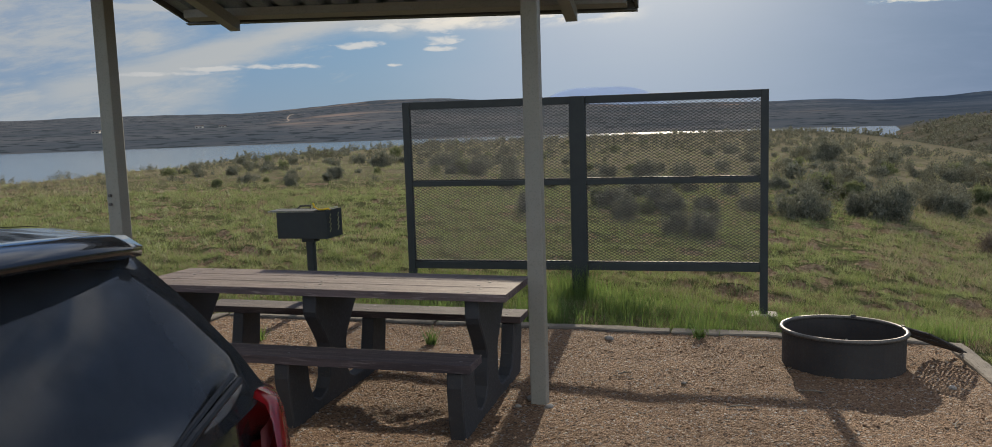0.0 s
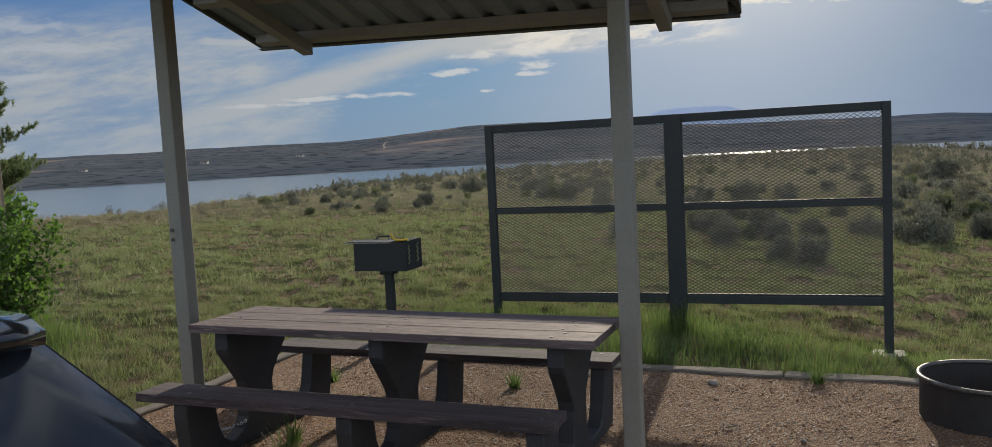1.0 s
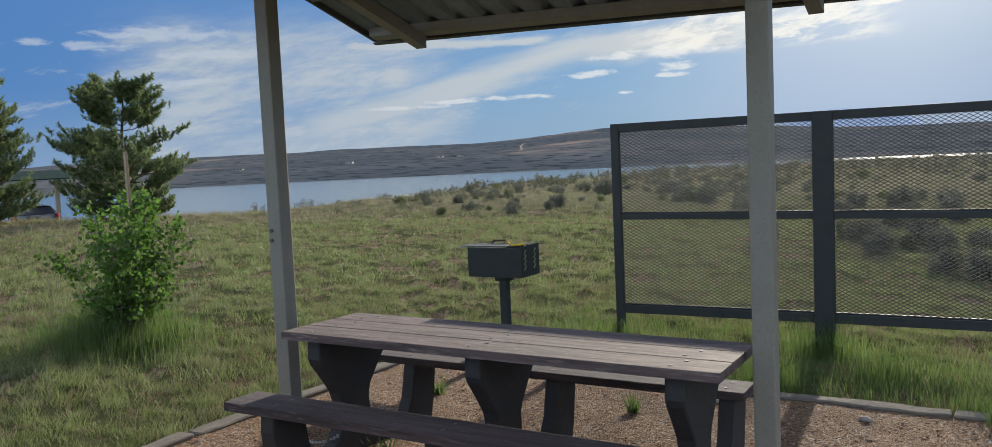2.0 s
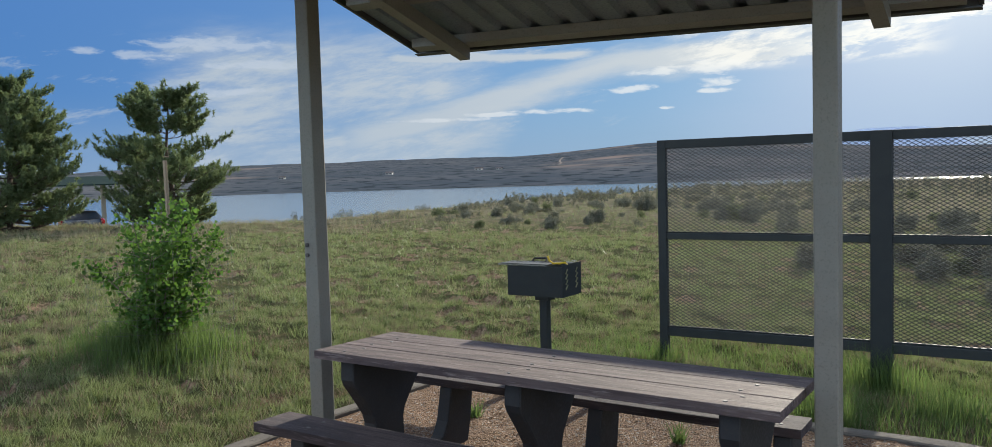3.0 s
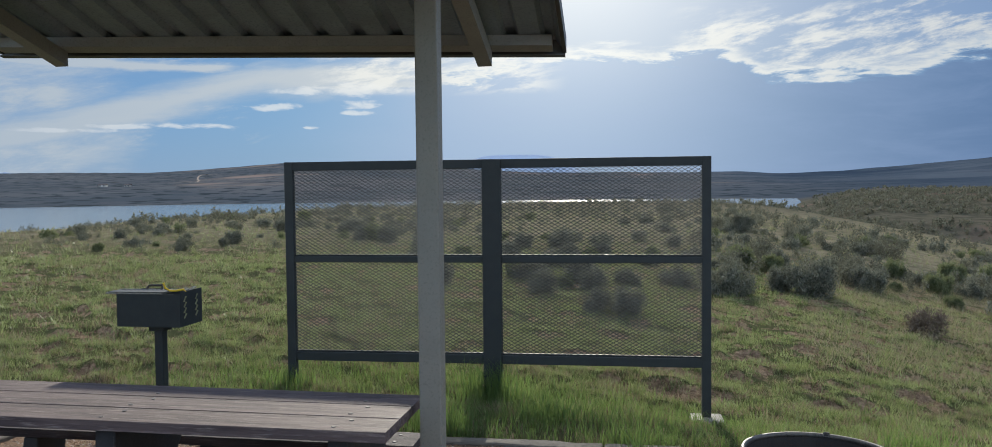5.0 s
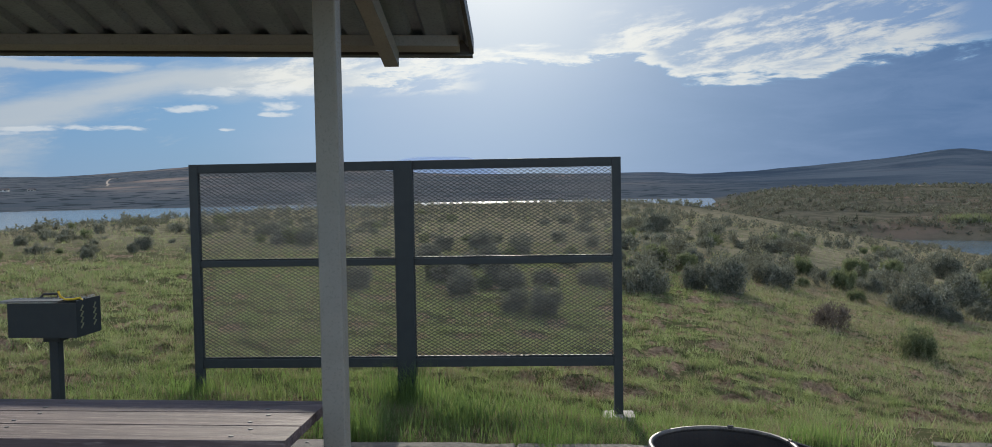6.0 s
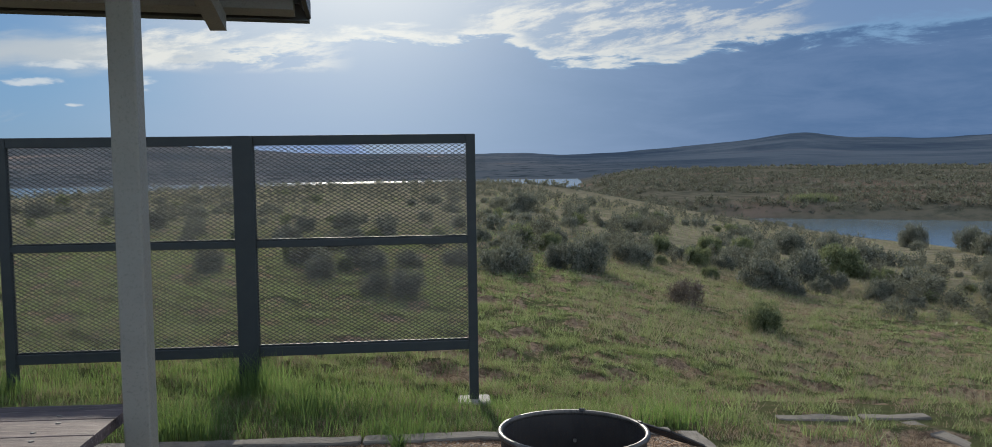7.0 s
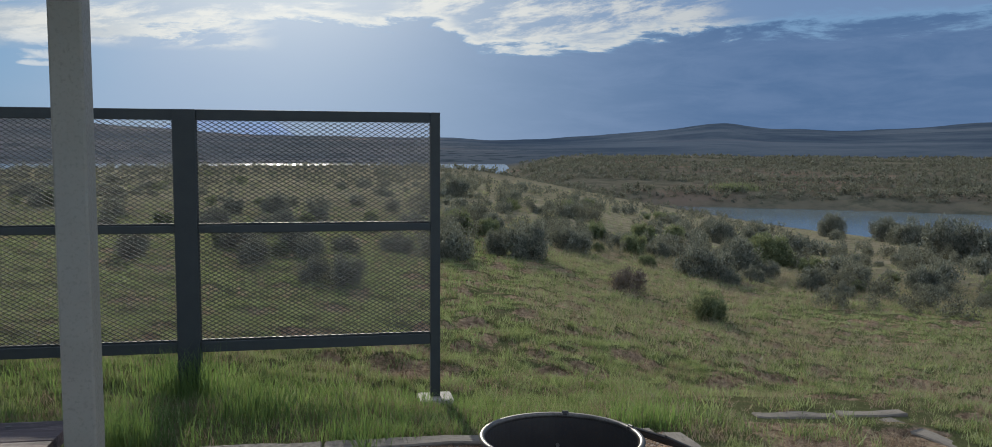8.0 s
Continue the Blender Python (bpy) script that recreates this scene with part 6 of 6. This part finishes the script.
def make_aspen():
    x0, y0 = -5.80, 1.56
    g = height(x0, y0)
    t = thing("aspen_sapling", pose(x0, y0, g), "young bright green aspen with many stems", "tree")
    r = random.Random(4)
    shoots = []
    for i in range(12):
        a, l = i * 2.4 + r.uniform(-0.4, 0.4), r.uniform(0.14, 0.68)
        h = r.uniform(1.10, 1.78) * (1.08 - 0.42 * l)
        pts = [(0.06 * math.cos(a), 0.06 * math.sin(a), -0.05)]
        for q in (0.25, 0.5, 0.75, 1.0):
            pts.append((l * q * math.cos(a + q) + r.uniform(-.02, .02), l * q * math.sin(a + q) + r.uniform(-.02, .02), h * q))
        bm = bm_tube(pts, 0.013, 6, None, 0.004)
        for q in np.linspace(0.16, 1.0, 17):
            j = min(int(q * 4), 3)
            base = Vector(pts[j]).lerp(Vector(pts[j + 1]), q * 4 - j if q < 1 else 1.0)
            b, L = r.uniform(0, 6.283), r.uniform(0.12, 0.40) * (1.2 - 0.75 * q)
            end = base + Vector((L * math.cos(b), L * math.sin(b), L * r.uniform(0.1, 0.7)))
            bm_tube([base, end], 0.004, 4, bm, 0.002, cap=False)
            for w in range(30):
                shoots.append(base.lerp(end, r.random()) + Vector((r.gauss(0, 0.035), r.gauss(0, 0.035), r.gauss(0, 0.035))))
        part("stem", bm, M_TWIG, t, "thin grey stem with side twigs")
    gq = np.random.default_rng(8)
    P = np.array([tuple(p) for p in shoots])
    P = P[P[:, 2] > 0.28]
    n = len(P)
    d_ = gq.normal(0, 1, (n, 3)) + np.array((0, 0, -0.35))
    d_ /= np.linalg.norm(d_, axis=1)[:, None]
    s = np.cross(d_, gq.normal(0, 1, (n, 3)))
    s /= np.linalg.norm(s, axis=1)[:, None]
    up = np.cross(d_, s)
    L = gq.uniform(0.026, 0.047, n)[:, None]
    ring = ((0.0, 0.05), (0.22, 0.42), (0.55, 0.46), (0.80, 0.26), (1.0, 0.0), (0.80, -0.26), (0.55, -0.46), (0.22, -0.42))
    V = np.stack([P + d_ * L * a + s * L * b + up * L * 0.10 * abs(b) for a, b in ring], 1)
    F = np.array([(0, i, i + 1) for i in range(1, 7)])
    T = (np.arange(n)[:, None, None] * 8 + F[None]).reshape(-1, 3)
    mesh_np("crown", V.reshape(-1, 3), T, M_ASPEN, t)["label"] = "bright green round leaves"
    # wire cage
    c = thing("tree_cage", pose(x0 - 0.05, y0, g), "sagging wire cage round the young tree", "wire cage")
    bm = bmesh.new()
    R, H = 0.62, 1.12
    for k in range(26):
        a = k * 2 * math.pi / 26
        bm_tube([(R * math.cos(a), R * math.sin(a), -0.02), (R * math.cos(a) * 1.02, R * math.sin(a), H + 0.03 * math.sin(k * 2.1))], 0.0011, 4, bm)
    part("wirework", bm, M_CAGE, c, "thin upright wires")
    hoop = None
    for k in range(9):
        z = 0.06 + k * 0.13
        if hoop is None:
            pts = [(R * math.cos(a), R * math.sin(a), 0.012 * math.sin(3 * a)) for a in np.linspace(0, 2 * math.pi, 41)]
            hoop = part("hoop_wire", bm_tube(pts, 0.0011, 4, cap=False), M_CAGE, c, "thin hoop wire")
            hoop.matrix_basis = pose(0, 0, z)
        else:
            again(hoop, pose(0.004 * k, 0, z, 0.6 * math.sin(k), 0.5 * math.cos(k * 2), k * 20))
    s_ = thing("tree_stake", pose(x0 - 0.12, y0 + 0.18, g, 0, -1.0, 0), "bleached wooden stake beside the young tree", "stake")
    part("shaft", bm_box(-0.014, 0.014, -0.014, 0.014, -0.2, 1.80, 0.003), M_STAKE, s_)


make_aspen()

# ---- the next camping place, seen past the pines ----


def make_far_shelter():
    x, y = bearing(-57.7, 51.0)
    g = height(x, y)
    s = thing("far_shelter", pose(x, y, 0, 0, 0, 75), "small shelter with a green sheet roof beyond the crest", "shelter")
    for px_ in (-0.85, 0.80):
        part("post", bm_box(px_ - 0.10, px_ + 0.10, -0.10, 0.10, g - 0.2, 1.98, 0.01), M_POST, s, "tan square post")
    for side in (1, -1):
        b = bmesh.new()
        z_r, z_e = 2.10, 1.66
        for dz in (0.0, 0.06):
            for xx, yy, zz in ((-2.1, 0, z_r), (2.5, 0, z_r), (2.5, side * 2.0, z_e), (-2.1, side * 2.0, z_e)):
                b.verts.new((xx, yy, zz + dz))
        v = list(b.verts)
        for f in ((0, 1, 2, 3), (4, 5, 6, 7), (0, 1, 5, 4), (1, 2, 6, 5), (2, 3, 7, 6), (3, 0, 4, 7)):
            b.faces.new([v[i] for i in f])
        bmesh.ops.recalc_face_normals(b, faces=b.faces)
        part("roof_slope", b, M_ROOFG, s, "green sheet roof slope")
    part("beam", bm_box(-1.9, 2.3, -0.07, 0.07, 1.95, 2.10, 0.01), M_POST, s, "tan ridge beam")
    cx, cy = bearing(-58.1, 43.5)
    make_car(pose(cx, cy, height(cx, cy) - 0.02, 0, 0, 62), M_PAINTG, "grey car with dark windows parked beyond the crest")


make_far_shelter()

# ---- far shore: houses and a track ----


def make_house(az, dist, w, d, h, turn):
    x, y = EYE[0] + dist * math.sin(radians(az)), EYE[1] + dist * math.cos(radians(az))
    t = thing("far_house", pose(x, y, height(x, y) - 0.3, 0, 0, turn), "small pale house on the far shore", "house", "houses on the far shore")
    part("walls", bm_box(-w / 2, w / 2, -d / 2, d / 2, 0, h), M_WHITE, t, "pale walls")
    part("roof", bm_slab([(-d / 2 - 0.4, h), (0, h + d * 0.28), (d / 2 + 0.4, h)], -w / 2 - 0.4, w / 2 + 0.4), M_HROOF, t, "low brown roof")
    for k in (-0.25, 0.25):
        part("window", bm_box(w * k - 0.6, w * k + 0.6, -d / 2 - 0.05, -d / 2 + 0.02, h * 0.35, h * 0.8), M_GLASS, t, "dark window")


for az_, dist_, w_, d_h, h_, turn_ in ((-39.0, 640, 9, 6, 3.0, 20), (-33.0, 700, 10, 6, 3.0, 8), (-31.6, 690, 8, 5, 2.6, 0), (-46.0, 600, 7, 5, 2.6, 15)):
    make_house(az_, dist_, w_ * 0.55, d_h * 0.6, h_ * 0.55, turn_)


def make_track():
    """A pale earth track climbing the far slope."""
    bm = bmesh.new()
    prev = None
    for i in range(60):
        q = i / 59
        az = -28.0 + 1.5 * q + 0.25 * math.sin(q * 9)
        r = 760 + 560 * q
        x, y = EYE[0] + r * math.sin(radians(az)), EYE[1] + r * math.cos(radians(az))
        row = []
        for o in (-1.1, 1.1):
            row.append(bm.verts.new((x + o, y, height(x + o, y) + 0.7)))
        if prev:
            bm.faces.new((prev[0], prev[1], row[1], row[0]))
        prev = row
    bmesh.ops.recalc_face_normals(bm, faces=bm.faces)
    tagged(part("road", bm, M_TRACK), "pale earth track climbing the far hillside", "track", kind="structure")


M_TRACK = surf("pale earth track", (0.26, 0.195, 0.150), (0.21, 0.16, 0.125), None, 0.05, 0.5, (0.9, 1.0), 0.0)
make_track()

# ---- loose stones, twigs and weeds on the gravel ----


def scatter_pebbles():
    n = 15000
    x, y = rng.uniform(-3.2, 2.85, n), -3.0 + 5.4 * rng.random(n)
    z = pad_height(x, y) + 0.004
    s = 0.003 + 0.0105 * rng.random(n) ** 3
    oct_ = np.array(((1, 0, 0), (0, 1, 0), (-1, 0, 0), (0, -1, 0), (0.1, 0.1, 0.7), (0, 0, -0.6)))
    F = np.array(((0, 1, 4), (1, 2, 4), (2, 3, 4), (3, 0, 4), (1, 0, 5), (2, 1, 5), (3, 2, 5), (0, 3, 5)))
    V = oct_[None] * s[:, None, None] * rng.uniform(0.7, 1.3, (n, 6, 1)) + np.stack((x, y, z), -1)[:, None]
    T = (np.arange(n)[:, None, None] * 6 + F[None]).reshape(-1, 3)
    tagged(mesh_np("pebbles", V.reshape(-1, 3), T, M_PEBBLE), "loose pale and brown gravel stones", "gravel", kind="stuff")


def make_pebble_mat():
    m, n = material("gravel stones")
    rnd = n.add("ShaderNodeNewGeometry").outputs["Random Per Island"]
    col = n.mix(rnd, rgb(0.16, 0.084, 0.047), rgb(0.50, 0.318, 0.190))
    col = n.mix(n.smooth(rnd, 0.95, 0.98), col, rgb(0.66, 0.58, 0.48))
    p = n.add("ShaderNodeBsdfPrincipled")
    n.put(p.inputs["Base Color"], col)
    p.inputs["Roughness"].default_value = 0.8
    finish(n, p.outputs[0])
    return m


M_PEBBLE = make_pebble_mat()
scatter_pebbles()


def make_twig(x, y, length, turn):
    t = thing("twig", pose(x, y, pad_height(x, y) + 0.012, 0, 0, turn), "dry brown twig lying on the gravel", "twig", "twigs on the gravel")
    part("stick", bm_tube([(-length / 2, 0, 0), (0, 0.006, 0.004), (length / 2, -0.004, 0)], 0.005, 6, None, 0.003), M_TWIG, t)


for tx_, ty_, tl_, ta_ in ((1.30, 0.55, 0.13, 8), (1.75, 0.95, 0.16, -4), (0.55, 1.15, 0.10, 30), (2.45, 0.45, 0.12, 70), (-0.2, 1.9, 0.12, 15)):
    make_twig(tx_, ty_, tl_, ta_)


def make_stone(x, y, s, k):
    t = thing("stone", pose(x, y, pad_height(x, y) + s * 0.3, 0, 0, k * 57), "small rounded grey stone on the gravel", "stone", "stones on the gravel")
    bm = bmesh.new()
    bmesh.ops.create_icosphere(bm, subdivisions=2, radius=s)
    for v in bm.verts:
        v.co = Vector((v.co.x, v.co.y * 0.8, v.co.z * 0.6)) * (1 + 0.25 * noise.noise(v.co * 9 / s * 0.1 + Vector((k, 0, 0))))
    part("rock", bm, M_CONC, t, smooth=True)


for k_, (sx_, sy_, ss_) in enumerate(((0.33, 2.15, 0.04), (0.17, 0.33, 0.03), (0.03, 0.46, 0.035), (0.95, 1.0, 0.018), (-0.62, 2.2, 0.03), (2.62, 1.2, 0.03), (-0.02, 0.30, 0.022))):
    make_stone(sx_, sy_, ss_, k_)


def make_weed(x, y, h, k, n=60):
    t = thing("weed", pose(x, y, pad_height(x, y)), "small green weed growing through the gravel", "weed", "weeds in the gravel")
    g = np.random.default_rng(k)
    a, l = g.random(n) * 6.283, g.uniform(0.3, 1.0, n)
    base = g.normal(0, 0.02, (n, 2))
    V = np.empty((n, 3, 3))
    wx, wy = np.cos(a + 1.57) * 0.006, np.sin(a + 1.57) * 0.006
    V[:, 0] = np.stack((base[:, 0] - wx, base[:, 1] - wy, np.zeros(n)), -1)
    V[:, 1] = np.stack((base[:, 0] + wx, base[:, 1] + wy, np.zeros(n)), -1)
    V[:, 2] = np.stack((base[:, 0] + np.cos(a) * l * h * 0.7, base[:, 1] + np.sin(a) * l * h * 0.7, h * l), -1)
    mesh_np("leaves", V.reshape(-1, 3), np.arange(n * 3).reshape(-1, 3), M_LUSH, t)


for k_, (wx_, wy_, wh_) in enumerate(((-1.80, -0.05, 0.20), (-1.62, -0.12, 0.14), (-1.95, 0.25, 0.22), (-1.05, 1.75, 0.16), (1.04, 2.33, 0.20), (-2.5, 1.6, 0.14), (-0.75, 2.2, 0.10))):
    make_weed(wx_, wy_, wh_, k_)
